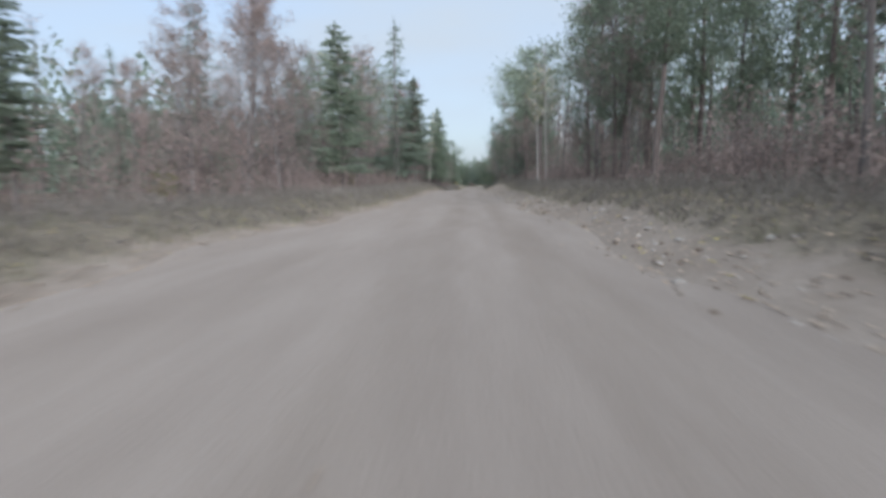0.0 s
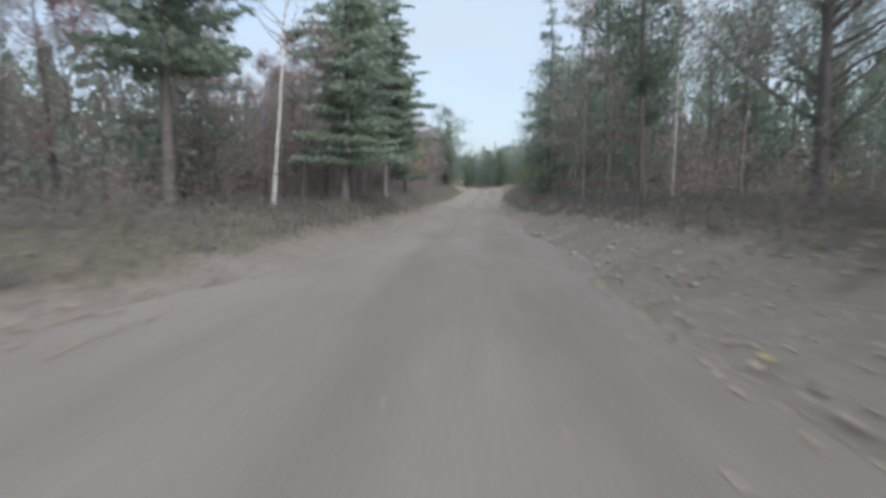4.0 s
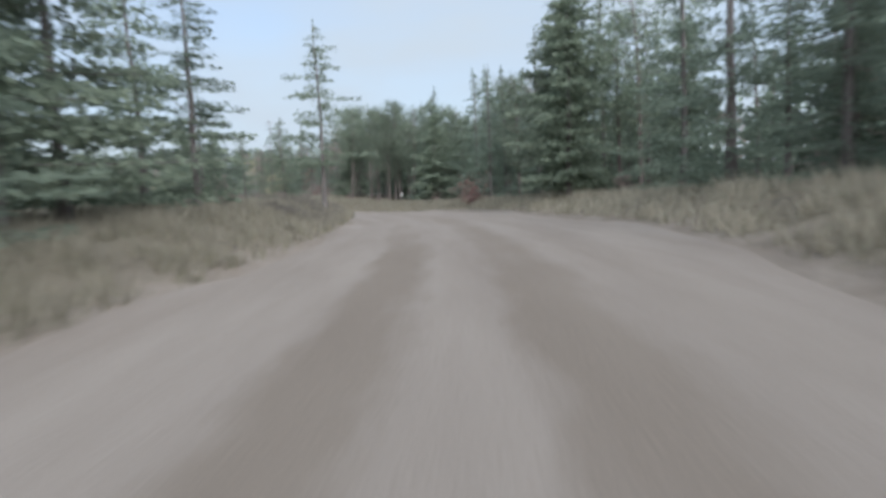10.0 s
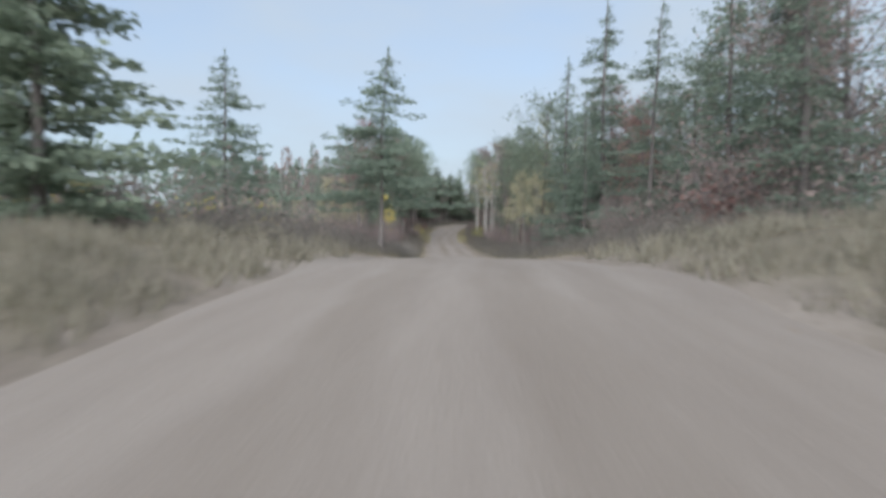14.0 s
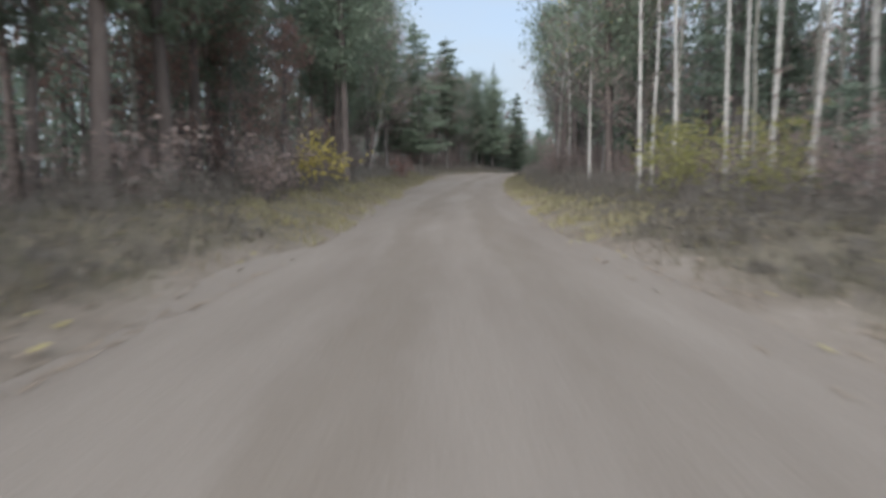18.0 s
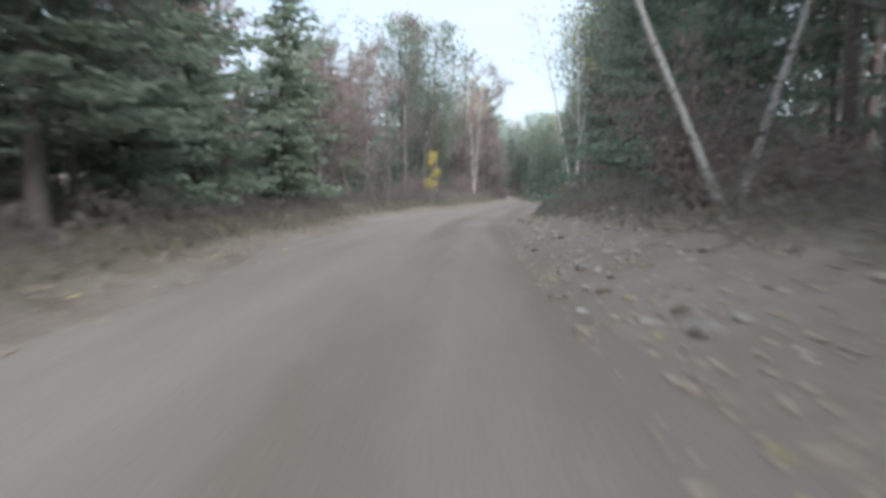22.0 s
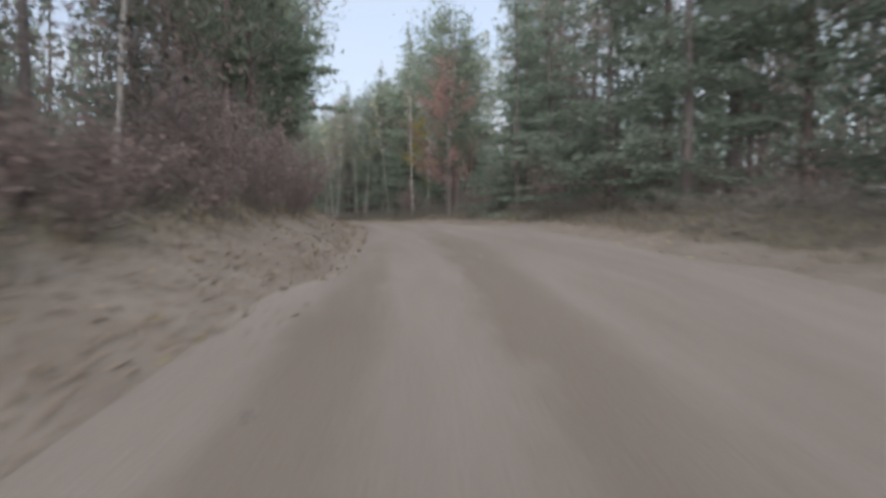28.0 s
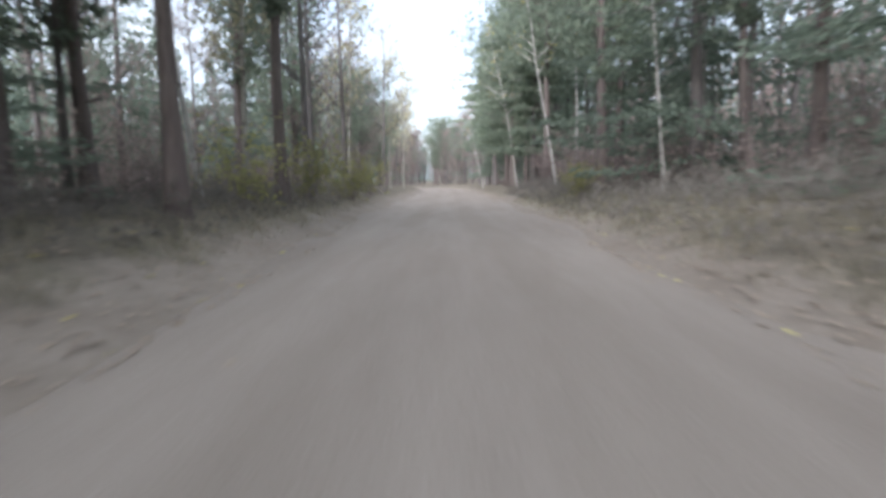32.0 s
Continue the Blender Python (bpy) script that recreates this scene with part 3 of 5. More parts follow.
def kind(key, name, label, category, group, makers):
    """Prototype trees of one kind, kept as mesh pairs."""
    KINDS[key] = (name, label, category, group, makers)


def many(n, f):
    return [f(i) for i in range(n)]


kind("spruce", "spruce_tree", "dark green spruce with drooping boughs beside the road", "tree", "spruces along the road",
     many(5, lambda i: (13.0, spruce(13.0, 1.1, 0.05 + 0.03 * (i % 3), 0.19 + 0.02 * i))))
kind("fir", "fir_tree", "narrow dark fir with dense short boughs beside the road", "tree", "firs along the road",
     many(4, lambda i: (13.0, spruce(13.0, 1.25, 0.1 + 0.04 * i, 0.18, NEEDLE, 0.7, 0.35))))
kind("young", "young_spruce_tree", "small bushy spruce with boughs down to the ground", "tree", "young spruces along the road",
     many(3, lambda i: (5.0, spruce(5.0, 0.8, 0.03, 0.26))))
kind("pine", "pine_tree", "jack pine with bare lower trunk and tufted crown", "tree", "pines along the road",
     many(5, lambda i: (14.0, pine(14.0, 0.26 + 0.06 * (i % 4), 0.18 + 0.015 * i, 1.6))))
kind("lowpine", "branchy_pine_tree", "branchy pine with tufted boughs low on the trunk", "tree", "branchy pines along the road",
     many(4, lambda i: (9.0, spruce(9.0, 1.3, 0.06, 0.23, NEEDLE_PINE, -0.5, 0.4, 0.5, 0.26, 6))))
kind("jack", "jack_pine_tree", "open-crowned grey-green jack pine in the grass", "tree", "jack pines along the road",
     many(4, lambda i: (8.0, spruce(8.0, 1.0, 0.05 + 0.03 * i, 0.29, NEEDLE_PINE, 0.15, 0.5, 0.65, 0.19, 4))))
kind("tallpine", "white_pine_tree", "tall full-crowned pine with upturned boughs beside the road", "tree", "tall pines along the road",
     many(4, lambda i: (15.0, spruce(15.0, 1.2, 0.14 + 0.05 * i, 0.21, NEEDLE_PINE, -0.35, 0.45, 0.5, 0.3, 5))))
kind("spread", "spreading_pine_tree", "open-grown pine with long level boughs and tufted needles", "tree", "spreading pines along the road",
     many(2, lambda i: (9.0, spruce(9.0, 0.6, 0.26, 0.25, NEEDLE_PINE, 0.25, 0.55, 0.6, 0.2, 3))))
kind("brown", "oak_tree", "slender oak with withered brown leaves", "tree", "brown-leaved trees along the road",
     many(5, lambda i: (12.0, broadleaf(12.0, LEAF_BROWN, BARK, 4600, 0.12, 0.26, 0.115, 40))))
kind("red", "maple_tree", "young maple with dull red autumn leaves", "tree", "red-leaved trees along the road",
     many(3, lambda i: (9.0, broadleaf(9.0, LEAF_RED, BARK, 3600, 0.15, 0.26, 0.12, 34))))
kind("bare", "bare_tree", "leafless grey tree with thin upright branches", "tree", "bare trees along the road",
     many(4, lambda i: (12.0, broadleaf(12.0, LEAF_BROWN, BARK, 60, 0.3, 0.2, 0.2, 26))))
kind("birch", "birch_tree", "white-barked birch with a few remaining leaves", "tree", "birches along the road",
     many(5, lambda i: (12.0, broadleaf(12.0, LEAF_YELLOW, BARK_WHITE, 110, 0.42, 0.16, 0.13, 16, 0.05, 0.0034))))
kind("aspen", "aspen_tree", "pale grey aspen with a bare tall trunk", "tree", "aspens along the road",
     many(4, lambda i: (13.0, broadleaf(13.0, LEAF_OLIVE, BARK_ASPEN, 240, 0.5, 0.15, 0.18, 16, 0.03, 0.0055))))
kind("pale", "pale_aspen_tree", "pale-barked aspen with thin yellowish leaves", "tree", "pale aspens along the road",
     many(3, lambda i: (9.0, broadleaf(9.0, LEAF_PALE, BARK_ASPEN, 900, 0.32, 0.17, 0.16, 22, 0.03, 0.006))))
kind("wide", "wide_spruce_tree", "broad free-standing spruce with layered boughs", "tree", "broad spruces along the road",
     many(2, lambda i: (9.6, spruce(9.6, 1.15, 0.08 + 0.18 * i, 0.45, NEEDLE, 0.9, 0.5, 0.8, 0.2, 4))))
kind("yellow", "yellow_aspen_tree", "small aspen with bright yellow autumn leaves", "tree", "yellow aspens along the road",
     many(2, lambda i: (7.0, broadleaf(7.0, LEAF_YELLOW, BARK_ASPEN, 800, 0.3, 0.16, 0.2, 18, 0.02, 0.006))))
kind("shrub", "bare_shrub", "brown-leaved shrub in the undergrowth by the road", "shrub", "brown shrubs along the road",
     many(5, lambda i: (1.0, shrub(1.3, 1.4, LEAF_BROWN, 380, 12, 0.10))))
kind("olive", "green_shrub", "yellow-green shrub in the undergrowth by the road", "shrub", "green shrubs along the road",
     many(3, lambda i: (1.0, shrub(1.4, 1.6, LEAF_OLIVE, 300))))
kind("yshrub", "yellow_shrub", "shrub with yellow autumn leaves by the road", "shrub", "yellow shrubs along the road",
     many(2, lambda i: (1.0, shrub(1.6, 1.6, LEAF_YELLOW, 300))))
kind("rshrub", "red_shrub", "low shrub with red autumn leaves by the road", "shrub", "red shrubs along the road",
     many(2, lambda i: (1.0, shrub(1.2, 1.3, LEAF_RED, 280))))
kind("thicket", "thicket", "dense thicket of thin brown saplings", "thicket", "thickets along the road",
     many(5, lambda i: (1.0, shrub(2.6, 3.0, LEAF_BROWN, 1100, 32, 0.10))))
kind("hazel", "hazel_bush", "tall bush with yellow-green autumn leaves", "bush", "yellow-green bushes along the road",
     many(2, lambda i: (4.2, shrub(4.2, 4.4, LEAF_OLIVE, 1100, 24, 0.2))))
kind("snag", "dead_tree", "small dead tree with bare side branches", "tree", "dead trees along the road",
     many(1, lambda i: (5.0, broadleaf(5.0, LEAF_BROWN, BARK, 10, 0.5, 0.25, 0.1, 14))))
counts = {}
spots = []


def plant(key, s, u, h=None, lean=0.0, lean_to=0.0, label=""):
    """One tree or shrub of a kind, h metres high (shrubs: h times its usual size)."""
    name, text, category, group, makers = KINDS[key]
    n = counts.get(key, 0)
    counts[key] = n + 1
    size, (wood, leaf) = makers[n % len(makers)]
    x, y = place(s, u)
    root = new(name)
    k = (h or size) / size
    root.matrix_basis = (Matrix.Translation((x, y, float(ground(s, u)) - 0.02)) @ Matrix.Rotation(radians(lean), 4, (math.cos(lean_to), math.sin(lean_to), 0))
                         @ Matrix.Rotation((n * 2.399) % 6.283, 4, "Z") @ Matrix.Diagonal((k, k, k, 1)))
    tagged(root, label or text, category, group)
    part(wood.name.split(".")[0], wood, root)
    if leaf:
        part(leaf.name.split(".")[0], leaf, root)
    spots.append((s, u))
    return root


# ---- trees that stand out, from the start of the drive to its end ----
for s, u, h in ((26.1, -15.0, 6.4), (38, -16.5, 13.0), (79.6, -9.0, 20.5), (62, -19, 11), (112, -12, 13), (131, 5.3, 14.5), (70, -12, 10), (96, -11, 13)):
    plant("spruce", s, u, h)
for s, u, h in ((48.1, -9.8, 13), (17.4, -13.1, 6.4), (88.4, -7.4, 15), (104, -8.5, 14.5), (116, -5.9, 14.5), (121, -6.6, 13), (127.9, -5.8, 14.5), (134, -6.6, 12),
                (141, -6.2, 11)):
    plant("tallpine", s, u, h)
for s, u, h in ((26.6, -9.7, 8.2), (31.4, -9.8, 9.0), (24.1, -11.0, 7.6), (36, -11, 8.8), (32.1, -11.4, 10.6), (36.5, -13, 11.5), (30, -14, 8)):
    plant("brown", s, u, h)
plant("bare", 22.4, -14.0, 4.8)
for s, u, h in ((30, 14.2, 15), (42, 11.4, 15), (36, 12.5, 16), (52, 10.5, 15), (84, 9.5, 15), (45, 15, 16), (24, 12.8, 14)):
    plant("pine", s, u, h)
plant("birch", 80, -9.3, 13)
plant("birch", 66, 6.9, 12)
plant("birch", 106.9, -6.4, 13, 4, heading(107) + 1.57)
plant("aspen", 111, 7.8, 13)
plant("tallpine", 189, -5.8, 11)
plant("spruce", 212.4, -7.4, 8.2)
plant("lowpine", 193, -7.2, 9)
plant("pine", 166, 8.0, 13)
plant("lowpine", 160, 9.5, 12)
plant("yellow", 167, -8.2, 6.5)
plant("hazel", 166, 5.9, 2.9)
plant("hazel", 163.4, 5.2, 2.5)
plant("hazel", 168, 6.8, 3.1)
for s, u, h in ((224.4, -6.4, 8.4), (234, 8.2, 11.2), (239, 9.5, 11), (270, 12.0, 11.5), (273, 15, 12.5), (282, 26, 14), (295, 13, 11.3),
                (306, 21, 12), (304, 31, 14), (291, 29, 15.5), (216, -9, 9.5), (262, 9.5, 10), (255, 10.0, 10.5), (278, 10.0, 10)):
    plant("spruce", s, u, h)
for s, u, h in ((226.1, 8.2, 9.4), (223.1, 8.8, 9.6), (229.5, 8.0, 8.8)):
    plant("spruce", s, u, h)
for s, u, h in ((245.5, 7.6, 9.8), (248.5, 8.4, 10.2)):
    plant("lowpine", s, u, h)
plant("snag", 244, -8.2, 5.2)
for s, u, h in ((237.5, -6.9, 8.8), (238, -8.6, 8.6), (232, -8.3, 10), (229, -8.0, 10), (234, -11, 10), (231, -13, 10), (224, -9, 10), (238, -13, 9), (227, -11.5, 10.5)):
    plant("spruce" if int(s) % 3 == 0 else "jack", s, u, h)
for s, u, h in ((340, 7.8, 15), (345, 9, 15.5), (348, 7.2, 14)):
    plant("spruce", s, u, h)
for s, u, h in ((455, 5.4, 14), (462, 4.4, 11), (479, 5.2, 14), (458, 6.5, 14), (484, 7.0, 13)):
    plant("pine", s, u, h)
for s, u, h in ((468, 4.5, 14), (474, 4.9, 15), (483.9, -6.8, 12.5), (472.1, -6.5, 12.6), (467.1, -7.2, 10.2), (455, -7, 14), (447, -7.5, 14)):
    plant("tallpine", s, u, h)
plant("spread", 246, -3.5, 8.2)
plant("bare", 266, -5.8, 6.5)
plant("spread", 222, -10.5, 9)
plant("lowpine", 314, -8.2, 10)
for s, u in ((322, -15), (328, -19), (340, -16), (318, -20), (345, -14)):
    plant("yshrub", s, u, 1.8)
plant("lowpine", 272, -12, 7.0)
plant("spread", 294.6, -5.7, 8.6)
plant("jack", 263.4, -5.2, 6.2)
for s, u, h in ((300.4, 8.2, 12), (307.6, 11.5, 12), (289, 11, 11), (303, 9.4, 12), (296, 10.5, 11)):
    plant("pine", s, u, h)
for s, u, h in ((292.1, -9.0, 8.4), (294.6, -14, 7.6), (294.1, -16.2, 7.2), (287.9, -16.2, 7.3), (307.4, -9.4, 7.0), (312.4, -14.7, 7.8), (314.9, -19.6, 8.2), (300, -12, 7),
                (305, -17.5, 7.4), (296, -20, 7.6), (299, -25, 8), (308, -23, 8), (289, -22, 7.5), (283, -19, 7)):
    plant("jack" if int(s) % 3 else "spruce", s, u, h)
plant("spruce", 317.5, -11.5, 8.5)
for s, u, h in ((333.1, -12.4, 9.5), (332.4, -4.6, 9.6)):
    plant("wide", s, u, h)
for s, u, h in ((325, 8.8, 11.2), (331, 7.6, 11), (337, 6.0, 8.8), (319, 8.5, 11)):
    plant("spruce", s, u, h)
plant("red", 335, 8.6, 8)
plant("bare", 351, -8.0, 10)
plant("pine", 353.4, 6.4, 12.5)
plant("yellow", 368, -6.8, 5.6)
for s, u, h in ((352, 6.0, 7.2), (354, 7.2, 7.5), (357, 5.6, 7.5), (360, 7.0, 7.6), (363, 5.8, 7.8), (366, 7.8, 8), (370, 6.3, 8), (374, 7.4, 8.5)):
    plant("pale", s, u, h)
plant("hazel", 401.0, 4.9, 1.7)
plant("hazel", 403.6, 5.4, 1.9)
plant("hazel", 398.2, 5.2, 1.6)
for s, u, h in ((422.9, 7.0, 16), (406.4, 5.3, 13), (407.4, 6.6, 14), (403.4, 6.6, 12), (402.1, 7.1, 13), (401.4, 7.6, 12), (400.6, 8.4, 13), (404.8, 7.6, 13),
                (416, 5.4, 13), (432.9, 5.2, 13), (410, 6.6, 13)):
    plant("birch", s, u, h)
for s, u, h in ((409, 9.6, 13), (413, 8.2, 13), (418, 8.2, 13), (398, 10, 12)):
    plant("aspen", s, u, h)
for s, u, h in ((399.4, -6.6, 16), (402.1, -6.6, 16), (416.9, -5.7, 16), (396, -7.5, 15), (419, -6.6, 15)):
    plant("pine", s, u, h)
for s, u, h in ((408, -7.4, 6.5), (412, -7.0, 6.2), (405, -8.2, 6)):
    plant("red", s, u, h)
for s, u, k in ((403, -4.6, 1.1), (405.5, -4.9, 1.3), (408, -4.6, 1.2)):
    plant("yshrub" if s == 408 else "shrub", s, u, k)
plant("pine", 422, -7.2, 18)
plant("birch", 436, -9.2, 8.5, 16, heading(438) + 1.57)
plant("pine", 471, 5.2, 14)
for s, u, h in ((478, -8.4, 15.4), (477, -10.6, 14.5), (485, -12, 15), (536, -16, 16), (541, -22, 17), (550, -24, 18.5), (554, -15.6, 15.5)):
    plant("spruce", s, u, h)
plant("birch", 465.0, 5.2, 18)
for s, u, h in ((469, 9.5, 15), (473.5, 10.5, 16), (466.5, 10.5, 15), (478.5, 9.8, 16)):
    plant("spruce", s, u, h)
plant("birch", 484.1, 4.2, 13, 24, heading(483) - 1.57, "slender white birch leaning far over towards the road")
plant("birch", 484.5, 4.6, 13, 14, heading(484) + 1.57, "slender white birch leaning away from the road")
plant("spruce", 490, 6.5, 13)
plant("spruce", 498, 6.0, 14)
for s, u, lean in ((510, 4.4, 1), (513.6, 4.2, 9), (515.6, 5.0, 4), (516.3, 4.2, -6), (523, 4.3, -5)):
    plant("birch", s, u, 13, lean, heading(s) - 1.57)
plant("yellow", 515.1, -4.9, 3.8)
plant("birch", 539.9, -5.4, 14, 1)
plant("birch", 540.6, -5.5, 14, 6, heading(535) + 1.57)
plant("birch", 547.6, 4.6, 11, 12, heading(547) - 1.57)
plant("birch", 553, 5.2, 12, 10, heading(553) - 1.57)
for s, u, h in ((594.4, 5.6, 13), (572, 7.4, 16), (566, 7.4, 15), (575, 7.6, 14), (633, 8.0, 11), (560, 8.4, 14)):
    plant("spruce", s, u, h)
plant("hazel", 566, 5.6, 2.2)
plant("birch", 614, -5.6, 12, 6, heading(614) + 1.57)
plant("red", 642, 6.0, 10)
plant("red", 655, 10, 13.5)
plant("yellow", 661, 9, 9.5)
for s, u, h in ((571, -5.6, 17), (636, -4.6, 15), (672, -5.2, 16)):
    plant("tallpine", s, u, h)
for s, u, h in ((558, -5.2, 11), (563, -4.8, 10), (567, -4.6, 9), (577, -4.4, 9), (583, -4.2, 10)):
    plant("brown", s, u, h)
for s, u, h in ((561, -7.2, 14), (566, -7.0, 17), (580, -6.8, 16), (569.4, 7.6, 18), (580, 7.4, 16.5), (553.9, 7.6, 17), (563, 8.4, 16), (630.1, 6.4, 11), (628.6, 7.6, 12), (622.6, 7.4, 13), (618, 7.6, 13)):
    plant("spruce", s, u, h)
plant("spruce", 574, -6.9, 15)
plant("pine", 650, -7.5, 15)
for s, u, h in ((653, -4.4, 12.5), (659, -4.8, 14), (619, -4.6, 13)):
    plant("pine", s, u, h)
plant("aspen", 641, 10.4, 13)
for s, u, lean in ((666, 7.0, 1), (656.5, 6.9, 2), (674, 6.4, -4), (680, 6.8, 2), (684, 4.7, 3), (684.6, 5.2, -8), (690, 4.8, 1), (708, 7.0, 4), (720, 5.6, 9),
                   (735, 5.2, 5), (766, 4.4, 10)):
    plant("birch", s, u, 13, lean, heading(s) - 1.57)
for s, u, h in ((712, 6.0, 18), (719, 7.5, 18), (727, 6.2, 19), (736, 6.8, 18), (746, 6.0, 18), (757, 6.5, 18), (768, 6.0, 18), (664, -6.8, 18), (671, -7.2, 18), (691, -6.6, 18), (694, -5.0, 17)):
    plant("pine" if int(s) % 3 else "spruce", s, u, h)
for s, u, h in ((661, 8, 18), (668, 10, 19), (675, 8.5, 18), (687, 7.5, 18), (694, 8.5, 18), (700, 9.5, 18), (708, 8, 18), (642, -4.6, 17), (648, -4.8, 17), (655, -4.4, 17), (661, -5.2, 17),
                (668, -5.6, 17), (676, -6.0, 17), (699, -4.9, 16), (706, -4.8, 15)):
    plant("spruce" if u > 0 else "pine", s, u, h)
for s, u, h in ((735, 6.4, 19), (748, 6.2, 19), (762, 5.6, 20), (776, 5.8, 19)):
    plant("tallpine", s, u, h)
for s, u, h in ((703, -5.0, 2.0), (709, -4.6, 2.4), (716, -4.3, 2.4), (723, -4.4, 2.2), (709, 4.6, 1.3), (712, 5.0, 1.2)):
    plant("hazel", s, u, h)
for s, u, h in ((697, -6.8, 16), (701, -7.6, 15), (694, -8.4, 16), (711, -7.5, 14)):
    plant("pine", s, u, h)
plant("pine", 684, -5.2, 16)
plant("pine", 680, -6.2, 16)
for s, u, h in ((709, -6.8, 13), (720, -5.2, 13), (728, -6.2, 14), (738, -5.0, 13), (748, -5.4, 13), (758, -4.8, 13), (768, -5.4, 13)):
    plant("pale" if int(s) % 3 else "bare", s, u, h)
plant("bare", 712, -5.4, 14)
plant("bare", 716, -6.0, 14)
plant("birch", 703, -6.0, 12, 9, heading(703) - 1.57)


# ---- the woods, stretch by stretch ----
def woods(t0, t1, side, mix, per_m, near, deep, low, high):
    """Fills a stretch of seconds t0 to t1 on one side with trees, near to deep metres from the gravel and low to high metres tall."""
    a, b = when(t0), when(t1)
    keys, weights = list(mix), np.array(list(mix.values()), float)
    for i in range(int((b - a) * per_m)):
        s = rng.uniform(a, b)
        l, r, _, _ = edges(s)
        d = near + (deep - near) * rng.uniform() ** 1.2
        u = r + d if side > 0 else l - d
        if any(abs(s - q) + abs(u - w) < 1.3 for q, w in spots[-400:]):
            continue
        key = keys[rng.choice(len(keys), p=weights / weights.sum())]
        if key == "spruce" and rng.uniform() < 0.5:
            key = "fir"
        if key in ("spruce", "fir") and d < 5.8:
            key = "pine"
        plant(key, s, u, rng.uniform(low, high), rng.uniform(0, 3), rng.uniform(0, 6.28))


MIXED = dict(spruce=3, pine=3, brown=4, bare=2.5, red=0.4, aspen=0.8, birch=0.4)
GREEN = dict(spruce=6, lowpine=3, pine=2, brown=0.3)
woods(-2.5, 2.6, -1, dict(brown=4, bare=3, red=0.4, spruce=1), 0.4, 5.5, 15, 4.5, 7.5)
woods(2.6, 4.6, -1, MIXED, 0.7, 5.0, 14, 11, 16)
woods(-2.5, 3.0, 1, dict(spruce=1, pine=2.5, brown=4, bare=4, red=0.5, aspen=0.8), 0.65, 5.5, 15, 9, 15)
woods(3.0, 5.0, 1, dict(spruce=0.7, pine=1, brown=3, bare=6, birch=0.4), 0.7, 5.5, 14, 9, 14)
woods(4.6, 8.8, -1, dict(brown=7, red=1.2, pine=0.2, bare=0.6), 0.95, 4.0, 13, 6.5, 10)
woods(5.0, 8.0, 1, dict(pine=2, brown=3, bare=1, spruce=1), 0.75, 3.5, 13, 8, 13)
woods(8.9, 9.9, -1, dict(spruce=2, lowpine=3, pine=3), 1.2, 4.6, 14, 8, 12)
woods(7.9, 9.6, 1, dict(lowpine=4, spruce=3), 0.6, 5.5, 10, 7, 9.5)
woods(7.9, 11.0, 1, GREEN, 0.9, 5.5, 14, 8, 12)
woods(9.6, 10.6, -1, GREEN, 0.3, 7.0, 15, 6, 9)
woods(10.9, 13.0, -1, dict(spruce=3, lowpine=3), 0.35, 20.0, 34, 6, 8.5)
woods(11.0, 12.8, 1, GREEN, 0.75, 5.5, 14, 8, 12)
woods(12.8, 14.6, 1, dict(pine=5, jack=2, spruce=1.5, lowpine=1), 0.75, 5.5, 14, 8, 12)
woods(14.2, 16.6, -1, dict(pale=3, yellow=1, lowpine=1), 0.4, 9.0, 28, 2.8, 4)
woods(15.9, 17.2, -1, dict(pale=4, bare=2), 0.5, 6.0, 14, 4, 6.5)
woods(14.6, 17.0, 1, dict(pine=2, brown=2, aspen=2, red=1, spruce=2), 0.7, 7.0, 15, 8, 12)
woods(17.0, 17.6, -1, MIXED, 0.8, 3.5, 12, 6, 9)
woods(17.6, 21.0, -1, dict(spruce=1.5, pine=4, tallpine=0.8, brown=4, bare=1.2, red=0.8, aspen=0.3), 0.9, 4.6, 12, 10, 16)
woods(21.0, 22.2, -1, dict(brown=4, red=1, spruce=3, pine=1), 0.9, 3.4, 12, 9.5, 13)
woods(17.0, 18.2, 1, dict(aspen=2, birch=1, pine=2, brown=3, spruce=2), 0.8, 4.5, 12, 11, 16)
woods(18.2, 19.2, 1, dict(aspen=2, pine=2, brown=3, spruce=3), 0.8, 7.0, 13, 11, 16)
woods(19.2, 22.6, 1, MIXED, 0.8, 4.0, 12, 11, 17)
woods(22.2, 24.4, -1, dict(brown=6, red=1.5, lowpine=2, spruce=2, bare=1), 1.0, 3.4, 12, 7.5, 10.5)
woods(24.4, 25.5, -1, dict(brown=4, bare=2, spruce=3, pine=2, red=0.5), 0.85, 3.4, 12, 10, 16)
woods(22.6, 23.8, 1, dict(spruce=4, pine=3, brown=2), 0.9, 5.6, 12, 11, 17)
woods(23.8, 28.0, 1, dict(spruce=5, pine=2, brown=2, birch=0.4), 0.85, 4.0, 12, 11, 17)
woods(25.5, 30.6, -1, dict(pine=3, brown=3, bare=2, spruce=2), 0.65, 3.2, 12, 11, 17)
woods(28.0, 36.0, 1, dict(spruce=4, pine=2, birch=0.6, aspen=1, brown=1), 0.6, 4.5, 12, 13, 18)
woods(30.6, 36.0, -1, dict(pine=2, bare=3, brown=2, spruce=2), 0.6, 4.6, 12, 10, 15)
woods(36.0, 42.0, -1, MIXED, 0.5, 3.0, 12, 11, 16)
woods(36.0, 42.0, 1, MIXED, 0.5, 3.0, 12, 11, 16)
